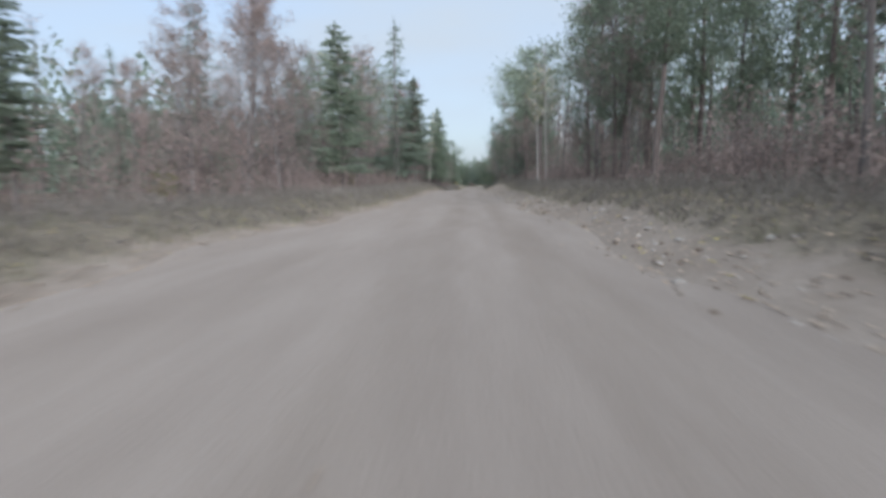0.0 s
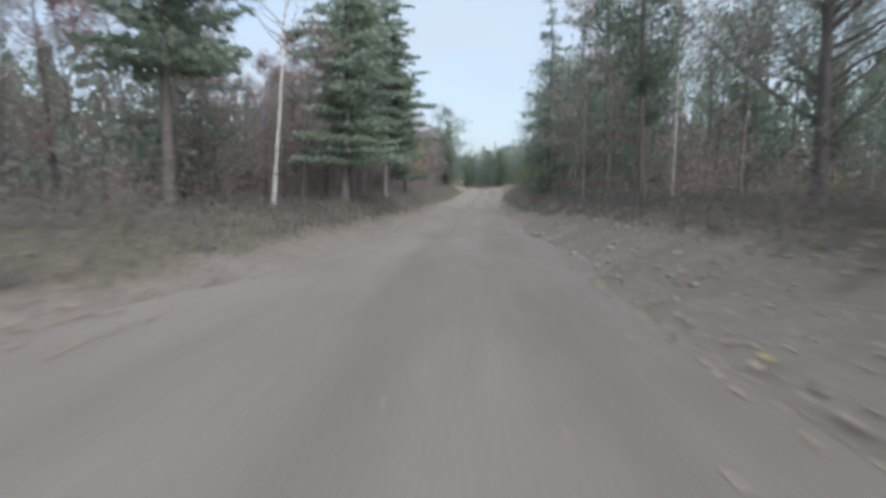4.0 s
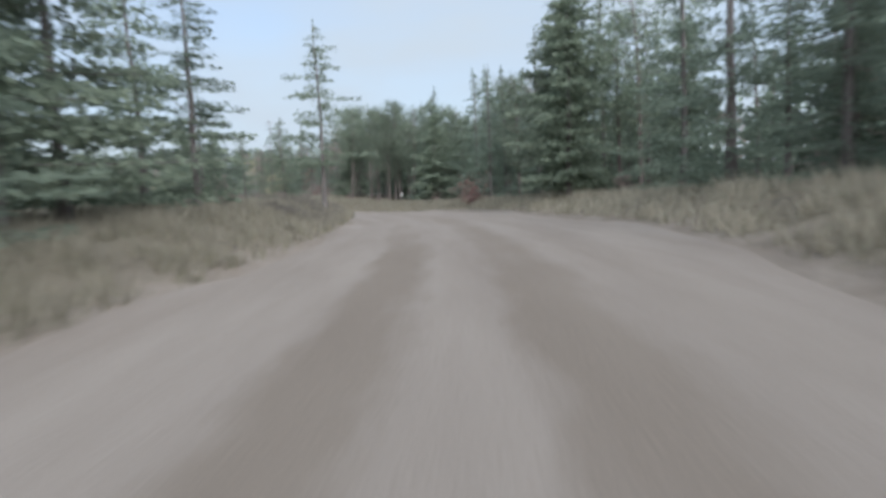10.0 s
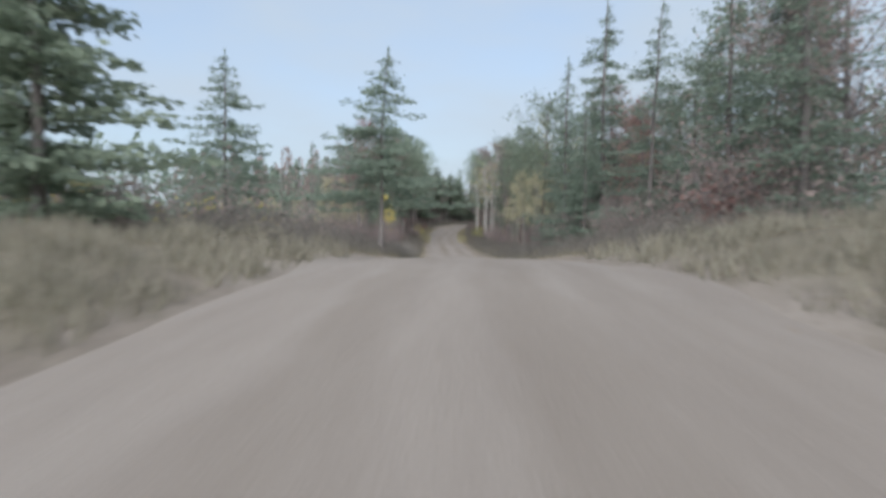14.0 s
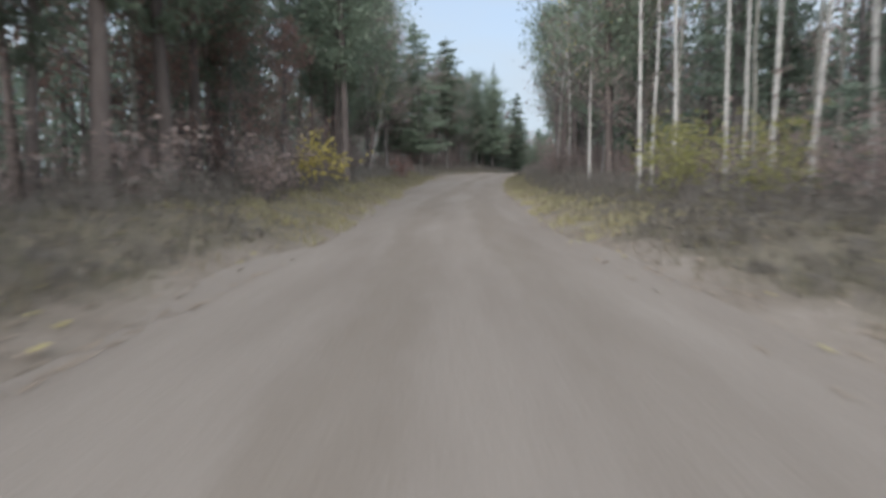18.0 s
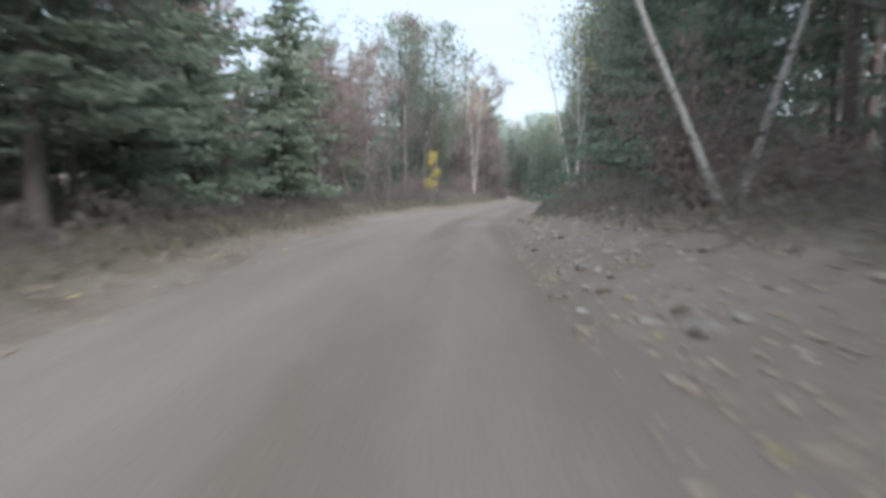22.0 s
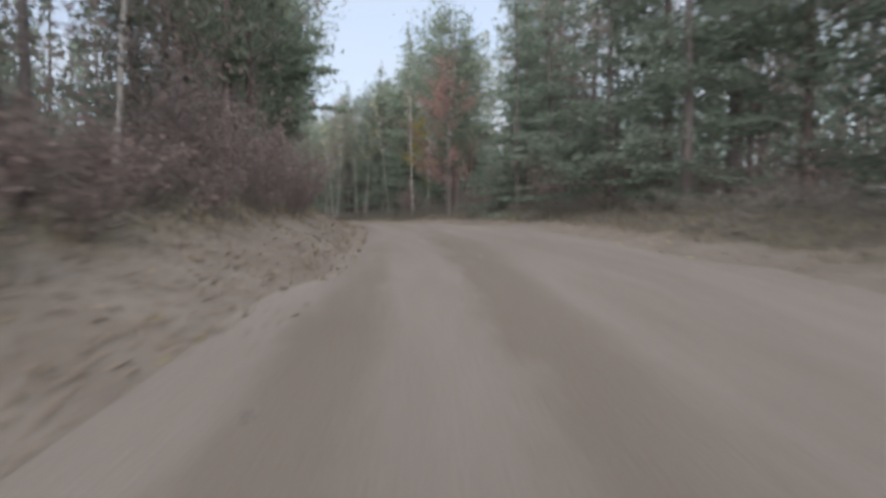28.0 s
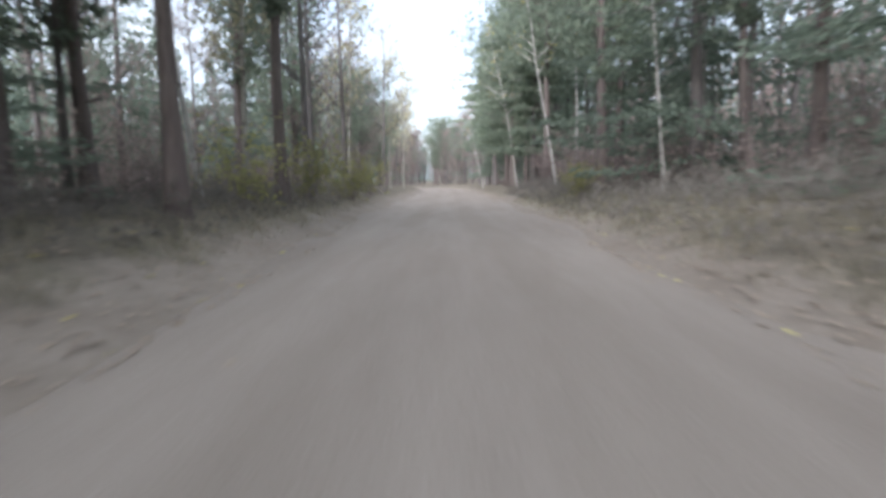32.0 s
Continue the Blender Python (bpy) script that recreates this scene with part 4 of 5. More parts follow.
for key, s, u, h in (("spruce", 121.1, 7.4, 17), ("pine", 96.6, 7.2, 17.5), ("brown", 101, 8.0, 15), ("pine", 81.1, 7.2, 16.5), ("brown", 76, 8.2, 14), ("pine", 69.1, 7.4, 15), ("spruce", 88, 9.0, 16),
                     ("pine", 197.0, -6.4, 14), ("pine", 669, -4.2, 12), ("spruce", 551, 9.8, 15), ("spruce", 556, 10.2, 15), ("pine", 547, 9.2, 14), ("brown", 549, 8.0, 11)):
    plant(key, s, u, h)


# ---- undergrowth: thickets and shrubs between the verge and the trees ----
def brush(t0, t1, side, mix, per_m, near, deep, low, high):
    a, b = when(t0), when(t1)
    keys, weights = list(mix), np.array(list(mix.values()), float)
    for i in range(int((b - a) * per_m)):
        s = rng.uniform(a, b)
        l, r, _, _ = edges(s)
        d = rng.uniform(near, deep)
        plant(keys[rng.choice(len(keys), p=weights / weights.sum())], s, r + d if side > 0 else l - d, rng.uniform(low, high))


DULL = dict(thicket=4, shrub=2, olive=0.6, rshrub=0.4)
for side in (-1, 1):
    brush(-2, 6.8, side, DULL, 0.3, 6.0, 11.0, 0.7, 1.3)
    brush(15.6 if side < 0 else 14.8, 34.0, side, DULL, 0.3, 2.8, 7.5, 0.7, 1.3)
    brush(7.0, 14.8, side, dict(shrub=3, young=0), 0.12, 4.0, 9.0, 0.6, 1.0)
brush(20.0, 23.5, 1, dict(rshrub=0.3, shrub=2), 0.4, 3.0, 4.6, 0.6, 1.0)
brush(27.3, 29.5, -1, dict(rshrub=0.5, shrub=3), 0.6, 2.4, 5.0, 0.7, 1.1)
brush(26.2, 29.0, -1, dict(thicket=3, shrub=2, rshrub=0.3), 0.8, 1.2, 3.4, 0.55, 0.9)
plant("rshrub", 432, -5.6, 1.2)
plant("rshrub", 258, 6.6, 1.4)


# ---- the deeper woods behind ----
def deep_woods(s0, s1, side):
    wood, leaf = Pile(), Pile()
    t_mid = np.interp((s0 + s1) / 2, along, line_q) / 2 - BACK / 2
    for i in range(32 if t_mid > 26 or t_mid < 7 or 18 < t_mid < 22 else 24):
        s = rng.uniform(s0, s1)
        l, r, _, _ = edges(s)
        d = rng.uniform(13, 34)
        t = np.interp(s, along, line_q) / 2 - BACK / 2
        field = side < 0 and 9.6 < t < 17.8
        if field and d < 27:
            continue
        u = r + d if side > 0 else l - d
        x, y = place(s, u)
        z = float(ground(s, u))
        h = rng.uniform(*((3.5, 5.5) if field else (4, 6.5) if t < 2.6 and side < 0 else (6, 9) if t < 6.5 else (7, 10) if t < 14.8 else (9, 13)))
        wood.tube([(x, y, z - 0.3), (x + rng.normal() * 0.3, y + rng.normal() * 0.3, z + h)], [0.016 * h, 0.03], 5)
        n = 240
        q = rng.uniform(0.1, 1, n)
        rad = 0.2 * h * (1.06 - q) ** 0.8 * rng.uniform(0.3, 1, n) ** 0.5
        az = rng.uniform(0, 6.283, n)
        leaf.flakes(np.c_[x + rad * np.cos(az), y + rad * np.sin(az), z + q * h], 0.44, (0, 0, -0.6), 0.6, 2.0)
    if wood.v:
        tagged(new("deep_woods_trunks", wood.mesh("trunks", BARK)), "grey trunks of the deeper woods", "woods", kind="stuff")
        tagged(new("deep_woods_foliage", leaf.mesh("foliage", NEEDLE if rng.uniform() < 0.7 else LEAF_BROWN)), "dense foliage of the deeper woods", "woods", kind="stuff")


for s0 in np.arange(-50, S1 - 24, 20):
    for side in (-1, 1):
        deep_woods(s0, s0 + 20, side)


# ---- grass, litter and stones on the verges ----
def blades(s0, s1, side, per_m2, near, deep, low, high, mat, name, label):
    n = int((s1 - s0) * (deep - near) * per_m2)
    s = rng.uniform(s0, s1, n)
    u = rim(s, side) + side * (near + (deep - near) * rng.uniform(0, 1, n))
    tuft = wave(s * 1.7, u * 2.3, 1.0, 3.0)
    keep = tuft + rng.normal(size=n) * 0.6 > -0.2
    s, u = s[keep], u[keep]
    x, y = place(s, u)
    z = ground(s, u)
    n = len(s)
    h = rng.uniform(low, high, n) * (0.7 + 0.3 * np.clip(tuft[keep], -1, 1.5))
    az = rng.uniform(0, 6.283, n)
    w = 0.008 + 0.028 * h
    lean = rng.normal(size=(n, 2)) * 0.35 * h[:, None]
    a = np.c_[x + w * np.cos(az), y + w * np.sin(az), z - 0.02]
    b = np.c_[x - w * np.cos(az), y - w * np.sin(az), z - 0.02]
    c = np.c_[x + lean[:, 0], y + lean[:, 1], z + h]
    v = np.stack([a, b, c], 1).reshape(-1, 3)
    tagged(new(name, mesh_of(name, v, np.arange(3 * n).reshape(-1, 3), [mat])), label, "grass", kind="stuff")


def cover(t0, t1, side, *rest):
    a, b = when(t0), when(t1)
    k = max(1, round((b - a) / 25))
    for i in range(k):
        blades(a + (b - a) * i / k, a + (b - a) * (i + 1) / k, side, *rest)


def heath(t0, t1, side, near, deep, tall, per_m2=52, saplings=True):
    """Low grey-brown heath and saplings, too many to count."""
    a0, b0 = when(t0), when(t1)
    k = max(1, round((b0 - a0) / 25))
    for i in range(k):
        a, b = a0 + (b0 - a0) * i / k, a0 + (b0 - a0) * (i + 1) / k
        n = int((b - a) * (deep - near) * per_m2)
        s = rng.uniform(a, b, n)
        d = near + (deep - near) * rng.uniform(0, 1, n)
        u = rim(s, side) + side * d
        lump = wave(s * 1.1, u * 1.4, 1.0, 1.7) + 0.5 * wave(s * 2.9, u * 3.1, 1.0, 0.3)
        top = np.clip(0.65 + 0.35 * lump, 0.15, 1.4) * tall * np.clip((d - near) / 0.8 + 0.3, 0, 1)
        x, y = place(s, u)
        z = ground(s, u)
        pile = Pile()
        pile.flakes(np.c_[x, y, z + top * rng.uniform(0, 1, n) ** 0.7], 0.18, (0, 0, 0.8), 0.24, 2.0)
        tagged(new("heath", pile.mesh("heath", HEATH)), "low grey-brown heath and dead bracken beside the road", "heath", kind="stuff")
        if not saplings:
            continue
        m = int((b - a) * (deep - near) * 4)
        s = rng.uniform(a, b, m)
        u = rim(s, side) + side * (near + 2.6 + (deep - near) * 1.5 * rng.uniform(0, 1, m))
        x, y = place(s, u)
        z = ground(s, u)
        h = rng.uniform(0.6, 2.4, m)
        lean = rng.normal(size=(m, 2)) * 0.15 * h[:, None]
        az = rng.uniform(0, 6.283, m)
        w = 0.008 + 0.004 * h
        v = np.stack([np.c_[x + w * np.cos(az), y + w * np.sin(az), z], np.c_[x - w * np.cos(az), y - w * np.sin(az), z], np.c_[x + lean[:, 0], y + lean[:, 1], z + h]], 1)
        twigs = Pile()
        twigs.add(v.reshape(-1, 3), np.arange(3 * m).reshape(-1, 3))
        c = np.repeat(np.c_[x, y, z], 7, 0) + np.repeat(np.c_[lean, h], 7, 0) * rng.uniform(0.3, 1, (m * 7, 1)) + rng.normal(size=(m * 7, 3)) * 0.16
        twigs.flakes(c, 0.13, None, 0.6)
        tagged(new("saplings", twigs.mesh("saplings", LEAF_BROWN)), "thin brown saplings in the undergrowth", "undergrowth", kind="stuff")


heath(10.9, 12.9, -1, 0.0, 2.6, 0.36, 80, False)
heath(6.9, 8.9, -1, 0.2, 5.5, 0.5, 60)
heath(6.9, 7.8, 1, 0.1, 4.5, 0.8, 60)
heath(25.2, 27.4, -1, 0.3, 5.0, 0.8, 60)
for side in (-1, 1):
    heath(-1, 6.9, side, 0.4 if side < 0 else 0.2, 6.0, 0.6)
    for t0, t1, near in ((14.6, 18.5, 0.4), (18.5, 20.3, 1.8 if side < 0 else 1.1), (20.3, 20.8, 0.4), (20.8, 23.3, 0.1 if side > 0 else 0.5), (23.3, 25.2, 0.2)):
        heath(t0, t1, side, near, 5.2, 0.8, 62)
heath(25.2, 34.0, 1, 0.4, 5.2, 0.8, 62)
heath(27.4, 34.0, -1, 0.5, 5.2, 0.8, 62)

STRAW = (GRASS_DRY, "dry_grass", "pale dry grass on the road verge")
FIELD = (GRASS_FIELD, "field_grass", "bleached tall dry grass beside the road")
FADED = (GRASS_GREEN, "faded_grass", "fading green grass on the road verge")
for side in (-1, 1):
    cover(-1, 7.0, side, 34, 0.0, 6.0, 0.08, 0.34, *FADED)
    cover(7.0, 8.3, side, 70, 0.0, 6.0, 0.15, 0.4, *STRAW)
    cover(9.0 if side < 0 else 8.3, 14.8, side, 125, -0.1, 7.5, 0.2, 0.55, *FIELD)
    cover(7.0, 14.8, side, 40, -0.2, 3.0, 0.12, 0.35, *FADED)
    cover(14.8, 33.5, side, 45, 0.0, 3.4, 0.08, 0.32, *STRAW)
    cover(14.8, 33.5, side, 25, 0.3, 5.0, 0.10, 0.40, *FADED)
cover(30.3, 33.5, 1, 80, -0.2, 1.6, 0.06, 0.22, *FIELD)
cover(30.6, 33.5, -1, 50, -0.2, 1.6, 0.06, 0.22, *FIELD)
for side in (-1, 1):
    cover(18.5, 20.4, side, 170, -0.3, 2.6 if side < 0 else 1.5, 0.06, 0.22, GRASS_YELLOW, "yellow_grass", "short yellow straw grass on the road verge")
cover(28.0, 30.2, -1, 110, -1.3, 0.6, 0.03, 0.12, *STRAW)
cover(10.2, 14.2, -1, 22, 7.5, 26.0, 0.3, 0.6, *FIELD)


def litter(t0, t1, side, per_m2, near, deep, mat, label):
    a, b = when(t0), when(t1)
    n = int((b - a) * (deep - near) * per_m2)
    s = rng.uniform(a, b, n)
    grid = np.linspace(a, b, 60)
    edge = np.interp(s, grid, [edges(q)[1 if side > 0 else 0] for q in grid])
    u = edge + side * (near + (deep - near) * rng.uniform(0, 1, n) ** 1.3)
    x, y = place(s, u)
    pile = Pile()
    az = rng.uniform(0, 6.283, n)
    pile.flakes(np.c_[x, y, ground(s, u) + 0.02], 0.10, np.c_[np.cos(az), np.sin(az), np.zeros(n)], 0.75, 0.3, flat=True)
    tagged(new("fallen_leaves", pile.mesh("fallen_leaves", mat)), label, "leaves", kind="stuff")


for side in (-1, 1):
    for t0, t1 in ((-1, 4.6), (4.6, 7.4), (14.8, 20), (20, 26), (26, 33)):
        litter(t0, t1, side, 15, -0.3, 3.2, LITTER, "brown fallen leaves along the road edge")
        litter(t0, t1, side, 0.8, -0.2, 3.0, LITTER_YELLOW, "yellow fallen leaves along the road edge")


litter(27.4, 30.4, -1, 16, -0.3, 3.6, LITTER, "thick tan leaf litter on the sandy shoulder")
litter(23.6, 25.6, 1, 14, 0.2, 3.0, LITTER, "thick tan leaf litter on the sandy shoulder")


def rock(size, seed):
    """A broken, rounded field stone."""
    r = random.Random(seed)
    bm = bmesh.new()
    bmesh.ops.create_icosphere(bm, subdivisions=2, radius=0.5)
    sx, sy, sz = r.uniform(0.8, 1.3), r.uniform(0.7, 1.1), r.uniform(0.45, 0.75)
    for v in bm.verts:
        k = 1 + 0.28 * noise.noise(v.co * 1.7 + Vector((seed * 3.1, 0, 0))) + 0.1 * noise.noise(v.co * 5 + Vector((0, seed, 0)))
        v.co = Vector((v.co.x * sx, v.co.y * sy, v.co.z * sz)) * k * size
    me = bpy.data.meshes.new("stone")
    bm.to_mesh(me)
    bm.free()
    me.materials.append(STONE)
    return me


ROCKS = [rock(1.0, i) for i in range(7)]


def stone(s, u, size, label="pale rounded field stone at the road edge"):
    x, y = place(s, u)
    ob = new("stone", ROCKS[rng.integers(7)])
    ob.matrix_basis = (Matrix.Translation((x, y, float(ground(s, u)) + size * 0.12)) @ Matrix.Rotation(rng.uniform(0, 6.28), 4, "Z")
                       @ Matrix.Diagonal((size, size, size, 1)))
    return tagged(ob, label, "stone", "stones along the road edge")


def rubble(t0, t1, side, count, near, deep, low, high):
    a, b = when(t0), when(t1)
    for i in range(count):
        s = rng.uniform(a, b)
        l, r, _, _ = edges(s)
        d = rng.uniform(near, deep)
        stone(s, r + d if side > 0 else l - d, low + (high - low) * rng.uniform() ** 2)


rubble(2.9, 5.0, 1, 75, -0.1, 1.7, 0.08, 0.22)
rubble(0.3, 2.9, 1, 50, -0.2, 1.4, 0.06, 0.2)
rubble(20.9, 22.8, 1, 85, 0.0, 1.9, 0.08, 0.22)
rubble(24.2, 26.5, 1, 26, 0.0, 1.6, 0.07, 0.20)
rubble(24.2, 26.5, -1, 16, 0.0, 1.6, 0.07, 0.18)
rubble(0.0, 33.0, 1, 10, -0.8, 1.0, 0.03, 0.09)
rubble(0.0, 33.0, -1, 10, -0.8, 1.0, 0.03, 0.09)
stone(when(21.0) + 3.4, 0.57, 0.2)



def pebbles(t0, t1, side, count, near, deep, low, high, mat, name, label):
    """Small broken stones or clods, too many to count, as one mesh."""
    src = ROCKS[0]
    base = np.array([v.co for v in src.vertices])
    tri = np.array([q.vertices[:] for q in src.polygons])
    s = rng.uniform(when(t0), when(t1), count)
    u = np.interp(s, *TABLES[1 if side > 0 else 0]) + side * rng.uniform(near, deep, count)
    x, y = place(s, u)
    z = ground(s, u)
    pile = Pile()
    for i in range(count):
        k = low + (high - low) * rng.uniform() ** 2
        a = rng.uniform(0, 6.283)
        turn = np.array([[math.cos(a), -math.sin(a), 0], [math.sin(a), math.cos(a), 0], [0, 0, 1]])
        pile.add(base * (k * rng.uniform(0.7, 1.3, 3)) @ turn.T + [x[i], y[i], z[i] + 0.1 * k], tri)
    tagged(new(name, pile.mesh(name, mat)), label, "stones", kind="stuff")


CLOD = floor_material("dark_earth", (0.14, 0.112, 0.088), (0.19, 0.155, 0.124), (0.24, 0.20, 0.162), 3.0)
pebbles(-0.2, 3.0, 1, 280, -0.4, 1.1, 0.04, 0.12, CLOD, "earth_clods", "dark broken clods of earth on the sandy shoulder")
pebbles(0.0, 5.0, 1, 170, 0.0, 1.5, 0.04, 0.12, STONE, "pebbles", "pale broken pebbles on the sandy shoulder")
pebbles(20.8, 22.7, 1, 210, -0.1, 1.9, 0.04, 0.13, STONE, "pebbles", "pale broken pebbles on the bare bank")
pebbles(20.8, 23.6, 1, 90, -0.1, 1.8, 0.05, 0.16, CLOD, "earth_clods", "dark broken clods of earth on the bare bank")
pebbles(24.0, 25.8, 1, 120, 0.0, 1.4, 0.04, 0.12, STONE, "pebbles", "pale pebbles among leaves at the road edge")

# ---- the marker post with its white plate ----
def marker_post(s, u, h):
    x, y = place(s, u)
    root = new("marker_post")
    root.matrix_basis = Matrix.Translation((x, y, float(ground(s, u)))) @ Matrix.Rotation(heading(s), 4, "Z")
    tagged(root, "grey wooden post with a small white plate in the grass", "post")
    m, nt, b = material("weathered_post", 0.85, 0.1)
    co2 = nt.nodes.new("ShaderNodeTexCoord").outputs["Object"]
    nt.links.new(ramp(nt, noise_out(nt, mapped(nt, co2, (20, 20, 2)), 1.0), (0.3, (0.32, 0.31, 0.29)), (0.7, (0.48, 0.46, 0.43))), b.inputs["Base Color"])
    bm = bmesh.new()
    bmesh.ops.create_cube(bm, size=1, matrix=Matrix.Translation((0, 0, h / 2 - 0.1)) @ Matrix.Diagonal((0.075, 0.075, h + 0.2, 1)))
    bmesh.ops.bevel(bm, geom=bm.edges[:], offset=0.008, segments=1, affect="EDGES")
    me = bpy.data.meshes.new("post")
    bm.to_mesh(me)
    me.materials.append(m)
    part("post", me, root)
    white, nt, b = material("white_plate", 0.5, 0.4)
    b.inputs["Base Color"].default_value = (0.78, 0.78, 0.76, 1)
    bm = bmesh.new()
    pts = [(-0.13, 0, -0.12), (0.15, 0, -0.12), (0.11, 0, 0.11), (-0.12, 0, 0.12)]
    face = bm.faces.new([bm.verts.new(Vector(p) + Vector((0, -0.05, h * 0.73))) for p in pts])
    ext = bmesh.ops.extrude_face_region(bm, geom=[face])
    bmesh.ops.translate(bm, verts=[e for e in ext["geom"] if isinstance(e, bmesh.types.BMVert)], vec=(0, 0.012, 0))
    bmesh.ops.recalc_face_normals(bm, faces=bm.faces[:])
    me = bpy.data.meshes.new("plate")
    bm.to_mesh(me)
    me.materials.append(white)
    plate = part("plate", me, root, "small white metal plate with a dark mark")
    dark, nt, b = material("dark_mark", 0.6, 0.3)
    b.inputs["Base Color"].default_value = (0.05, 0.05, 0.05, 1)
    bm = bmesh.new()
    bmesh.ops.create_cube(bm, size=1, matrix=Matrix.Translation((0.0, -0.055, h * 0.73)) @ Matrix.Rotation(0.3, 4, "Y") @ Matrix.Diagonal((0.03, 0.006, 0.12, 1)))
    me = bpy.data.meshes.new("mark")
    bm.to_mesh(me)
    me.materials.append(dark)
    part("mark", me, plate, "dark painted bar")


marker_post(208.1, -5.0, 2.1)


# ---- fallen logs, dead branches and small signs ----

PALE_WOOD = bark_material("barkless_pale_wood", (0.34, 0.31, 0.27), (0.52, 0.49, 0.44))
GREY_WOOD = bark_material("weathered_grey_wood", (0.22, 0.21, 0.20), (0.36, 0.345, 0.33))


def fallen_log(s, u, length, turn, thick, mat, label, lift=0.0, tilt=0.0, twigs=4):
    """A trunk on the ground, with the stubs of its branches."""
    x, y = place(s, u)
    a = heading(s) + radians(90 + turn)
    d = np.array([math.cos(a), math.sin(a), math.tan(radians(tilt))])
    f = np.linspace(-0.5, 0.5, 7)
    base = np.array([x, y, float(ground(s, u)) + thick * 0.8 + lift])
    pts = base + d * (f * length)[:, None] + np.c_[rng.normal(size=(7, 2)) * 0.03 * length ** 0.5, np.zeros(7)]
    root = new("fallen_log")
    tagged(root, label, "log", "fallen logs along the road")
    body = Pile()
    body.tube(pts, np.linspace(thick, thick * 0.55, 7), 8)
    part("trunk", body.mesh("trunk", mat, True), root)
    for i in range(twigs):
        p = pts[rng.integers(1, 6)]
        e = p + rng.normal(size=3) * 0.35 * length ** 0.5 * np.array([1, 1, 0.3]) + [0, 0, 0.4]
        stub = Pile()
        stub.tube([p, (p + e) / 2 + rng.normal(size=3) * 0.05, e], [thick * 0.35, thick * 0.22, 0.006], 5)
        part("branch_stub", stub.mesh("branch_stub", mat), root)


PALE = "fallen barkless pale log lying in the undergrowth"
GREY = "dead grey branch lying among the shrubs"
fallen_log(556, 8.6, 6.5, 84, 0.10, PALE_WOOD, PALE, 0.25, 4)
fallen_log(548.5, 6.8, 3.6, 78, 0.08, PALE_WOOD, PALE, 0.1, -5)
fallen_log(551.5, 8.2, 4.0, 96, 0.07, GREY_WOOD, GREY, 0.5, 8)
fallen_log(686, 9.4, 3.6, 80, 0.09, PALE_WOOD, PALE, 0.3, 3)
fallen_log(683, 7.4, 4.0, 68, 0.08, PALE_WOOD, PALE, 0.1, -3)
fallen_log(661, 7.2, 3.2, 60, 0.07, PALE_WOOD, PALE, 0.1, 2)
fallen_log(668, -5.2, 3.5, 35, 0.07, GREY_WOOD, GREY, 0.1, 5)
fallen_log(640, -4.6, 3.0, 60, 0.06, GREY_WOOD, GREY, 0.1, 4)
fallen_log(485.0, 6.2, 3.0, 88, 0.06, GREY_WOOD, GREY, 0.75, 32, 7)
fallen_log(168, -8.2, 2.4, 85, 0.11, PALE_WOOD, "short white log lying beside the brown thicket", 0.05, 0, 1)


def plate_sign(s, u, h, wide, high, name, label):
    """A white plate on a slim stake."""
    x, y = place(s, u)
    root = new(name)
    root.matrix_basis = Matrix.Translation((x, y, float(ground(s, u)))) @ Matrix.Rotation(heading(s), 4, "Z")
    tagged(root, label, "sign")
    bm = bmesh.new()
    bmesh.ops.create_cone(bm, cap_ends=True, segments=8, radius1=0.028, radius2=0.024, depth=h + 0.2, matrix=Matrix.Translation((0, 0.03, h / 2 - 0.1)))
    me = bpy.data.meshes.new("stake")
    bm.to_mesh(me)
    me.materials.append(GREY_WOOD)
    part("stake", me, root, "weathered grey stake")
    bm = bmesh.new()
    bmesh.ops.create_cube(bm, size=1, matrix=Matrix.Translation((0, -0.005, h - high / 2)) @ Matrix.Diagonal((wide, 0.012, high, 1)))
    bmesh.ops.bevel(bm, geom=[e for e in bm.edges if abs(e.verts[0].co.y - e.verts[1].co.y) > 0.005], offset=0.02, segments=2, affect="EDGES")
    me = bpy.data.meshes.new("plate")
    bm.to_mesh(me)
    me.materials.append(bpy.data.materials["white_plate"])
    part("plate", me, root, "white metal plate")


plate_sign(283.5, 9.3, 1.0, 0.22, 0.26, "boundary_marker", "small white marker plate on a stake before the spruces")
plate_sign(when(9.6) + 15.5, 9.0, 2.0, 0.34, 0.34, "roadside_sign", "small white sign on a thin post in the grass")
plant("yshrub", 196, -5.8, 0.9)


# ---- a few leaves and pebbles on the gravel itself ----
def scatter(t0, t1, count, size, mat, name, label):
    n = count
    s = rng.uniform(when(t0), when(t1), n)
    lr = np.array([edges(q)[:2] for q in s])
    u = lr[:, 0] + (lr[:, 1] - lr[:, 0]) * rng.uniform(0.05, 0.95, n)
    x, y = place(s, u)
    pile = Pile()
    az = rng.uniform(0, 6.283, n)
    pile.flakes(np.c_[x, y, ground(s, u) + 0.022], size, np.c_[np.cos(az), np.sin(az), np.zeros(n)], 0.75, 0.3, flat=True)
    tagged(new(name, pile.mesh(name, mat)), label, "leaves", kind="stuff")


for t0, t1, n in ((-0.5, 7, 44), (7, 15, 30), (15, 22, 36), (22, 27.5, 44), (27.5, 33, 70)):
    scatter(t0, t1, n, 0.09, LITTER, "scattered_leaves", "single dry leaves lying on the gravel road")


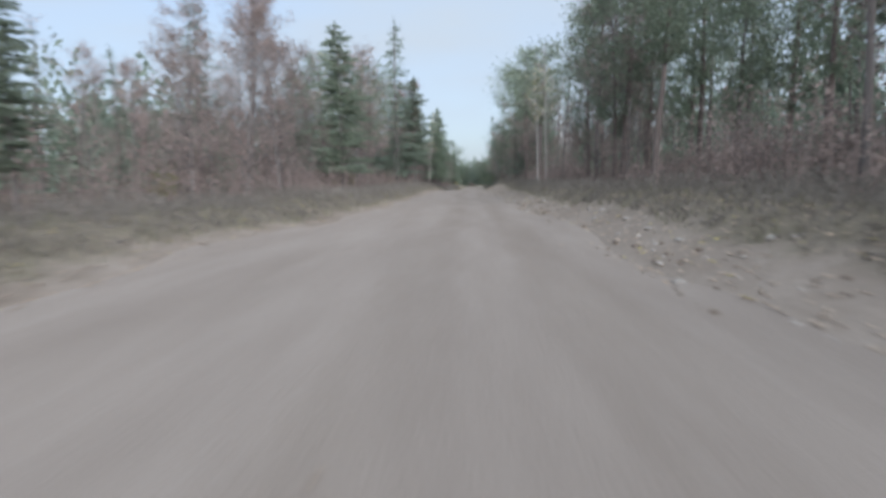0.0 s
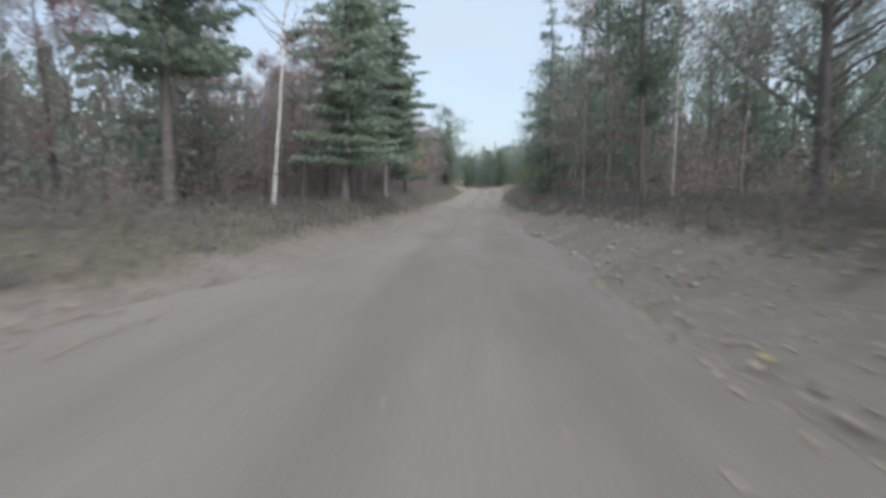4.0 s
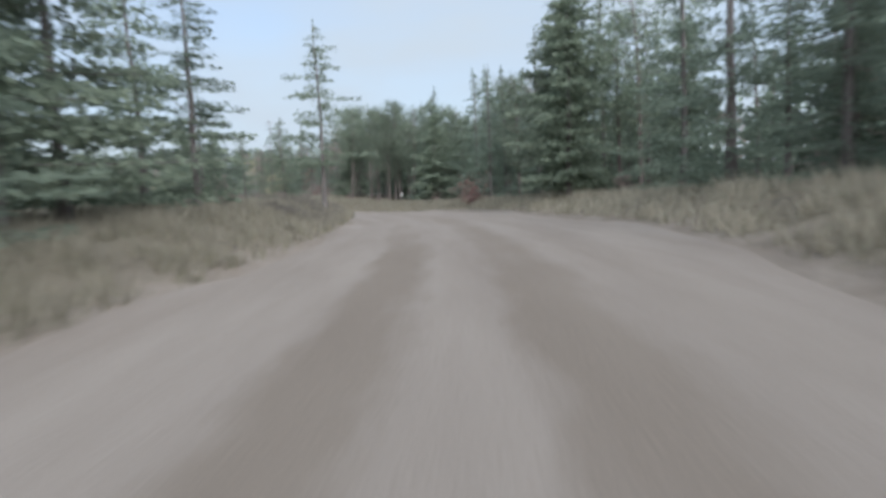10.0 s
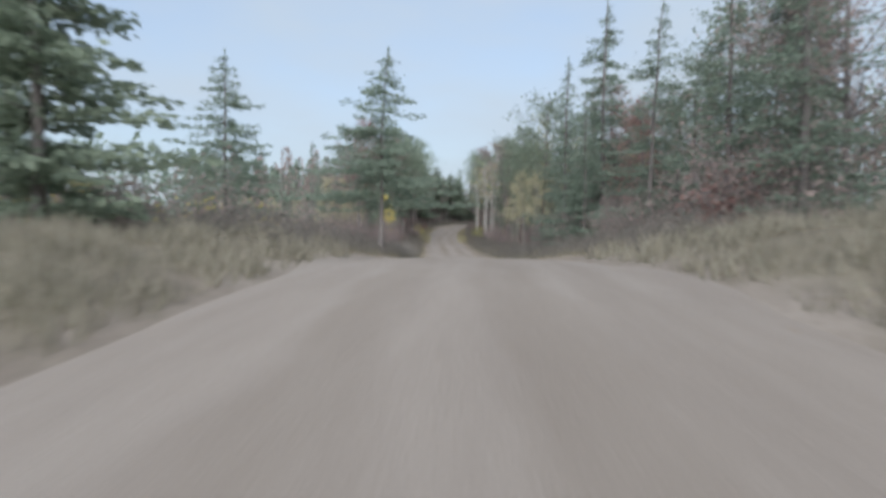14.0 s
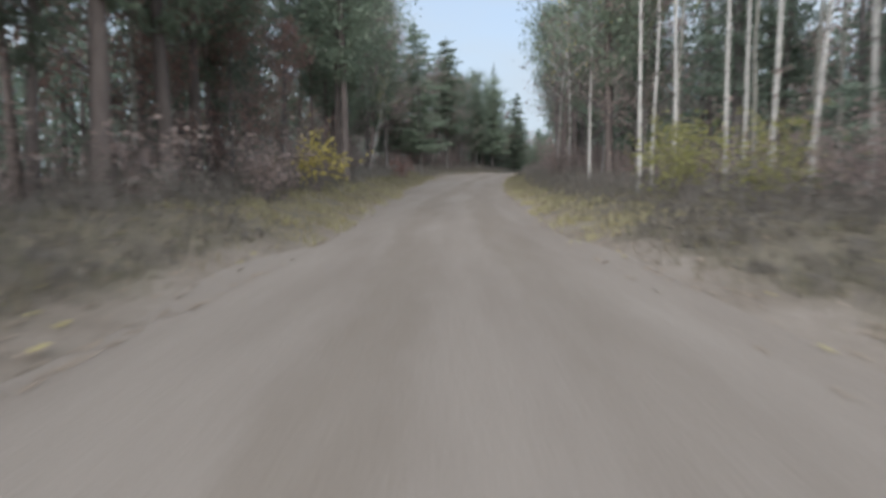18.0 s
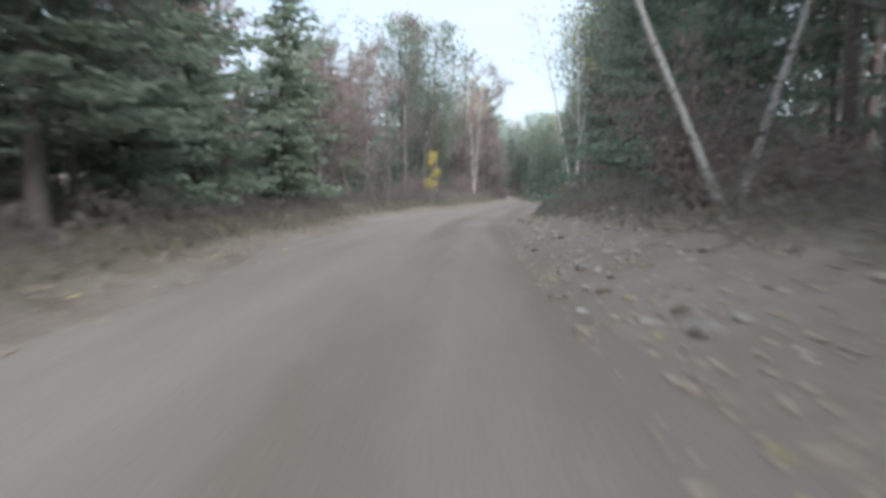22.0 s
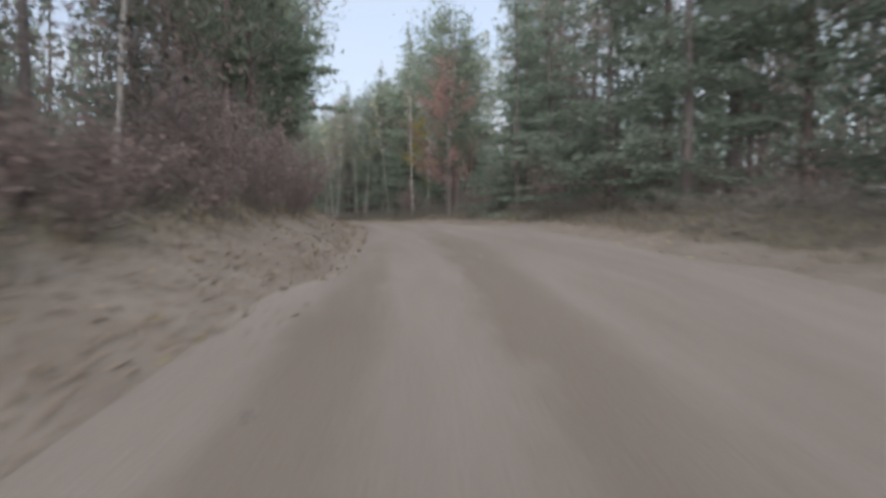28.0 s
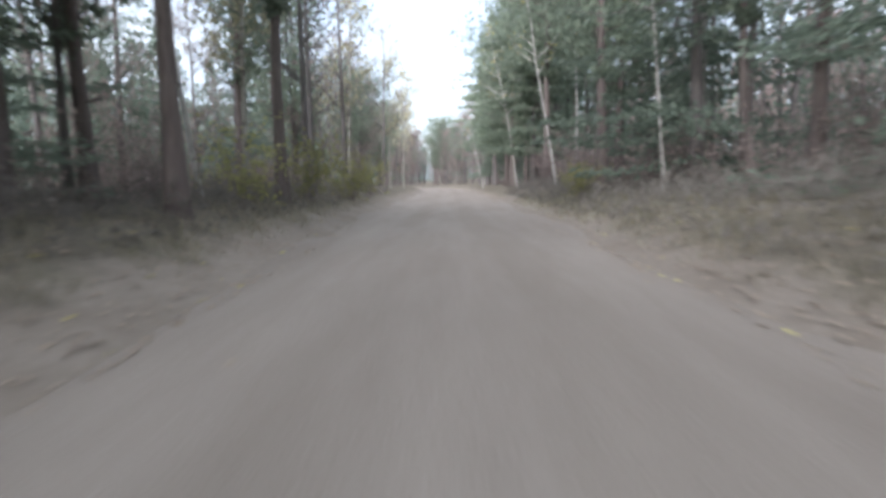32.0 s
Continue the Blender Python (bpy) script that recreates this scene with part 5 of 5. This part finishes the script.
# ---- the forest beyond, on both sides ----
def far_woods(s0, s1, side):
    leaf = Pile()
    for i in range(64):
        s, d = rng.uniform(s0, s1), rng.uniform(34, 56)
        t = np.interp(s, along, line_q) / 2 - BACK / 2
        x, y = place(s, side * d)
        z = float(ground(s, side * d))
        open_land = side < 0 and 9.6 < t < 17.8
        h = rng.uniform(4, 6) if open_land else rng.uniform(7, 10) if 7.4 < t < 14.8 else rng.uniform(10, 15)
        n = 50
        q = rng.uniform(0.05, 1, n)
        rad = 0.22 * h * (1.06 - q) ** 0.8 * rng.uniform(0.3, 1, n) ** 0.5
        az = rng.uniform(0, 6.283, n)
        leaf.flakes(np.c_[x + rad * np.cos(az), y + rad * np.sin(az), z + q * h], 0.9, (0, 0, -0.6), 0.6, 2.0)
    tagged(new("far_woods", leaf.mesh("far_woods", NEEDLE if rng.uniform() < 0.7 else LEAF_BROWN)), "dense dark treetops of the forest beyond", "woods", kind="stuff")


for s0 in np.arange(-40, S1 - 44, 40):
    for side in (-1, 1):
        far_woods(s0, s0 + 40, side)


def distant_woods(s0, s1, side, count=210):
    """Treetops out to the distance, well away from the road."""
    s, d = rng.uniform(s0, s1, count), rng.uniform(54, 190, count)
    x, y = place(s, side * d)
    gap = np.min(np.hypot(x[:, None] - line[None, ::4, 0], y[:, None] - line[None, ::4, 1]), axis=1)
    x, y = x[gap > 52], y[gap > 52]
    if len(x) == 0:
        return
    h = rng.uniform(9, 14, len(x))
    n = 20
    q = rng.uniform(0.1, 1, (len(x), n))
    rad = 0.26 * h[:, None] * (1.06 - q) ** 0.8 * rng.uniform(0.3, 1, q.shape) ** 0.5
    az = rng.uniform(0, 6.283, q.shape)
    leaf = Pile()
    leaf.flakes(np.stack([x[:, None] + rad * np.cos(az), y[:, None] + rad * np.sin(az), -8 + q * h[:, None]], -1), 2.1, (0, 0, -0.6), 0.6, 2.0)
    tagged(new("distant_woods", leaf.mesh("distant_woods", NEEDLE if rng.uniform() < 0.6 else LEAF_BROWN)), "unbroken distant forest of spruce and oak", "woods", kind="stuff")


for s0 in np.arange(-40, S1 - 64, 60):
    for side in (-1, 1):
        distant_woods(s0, s0 + 60, side)
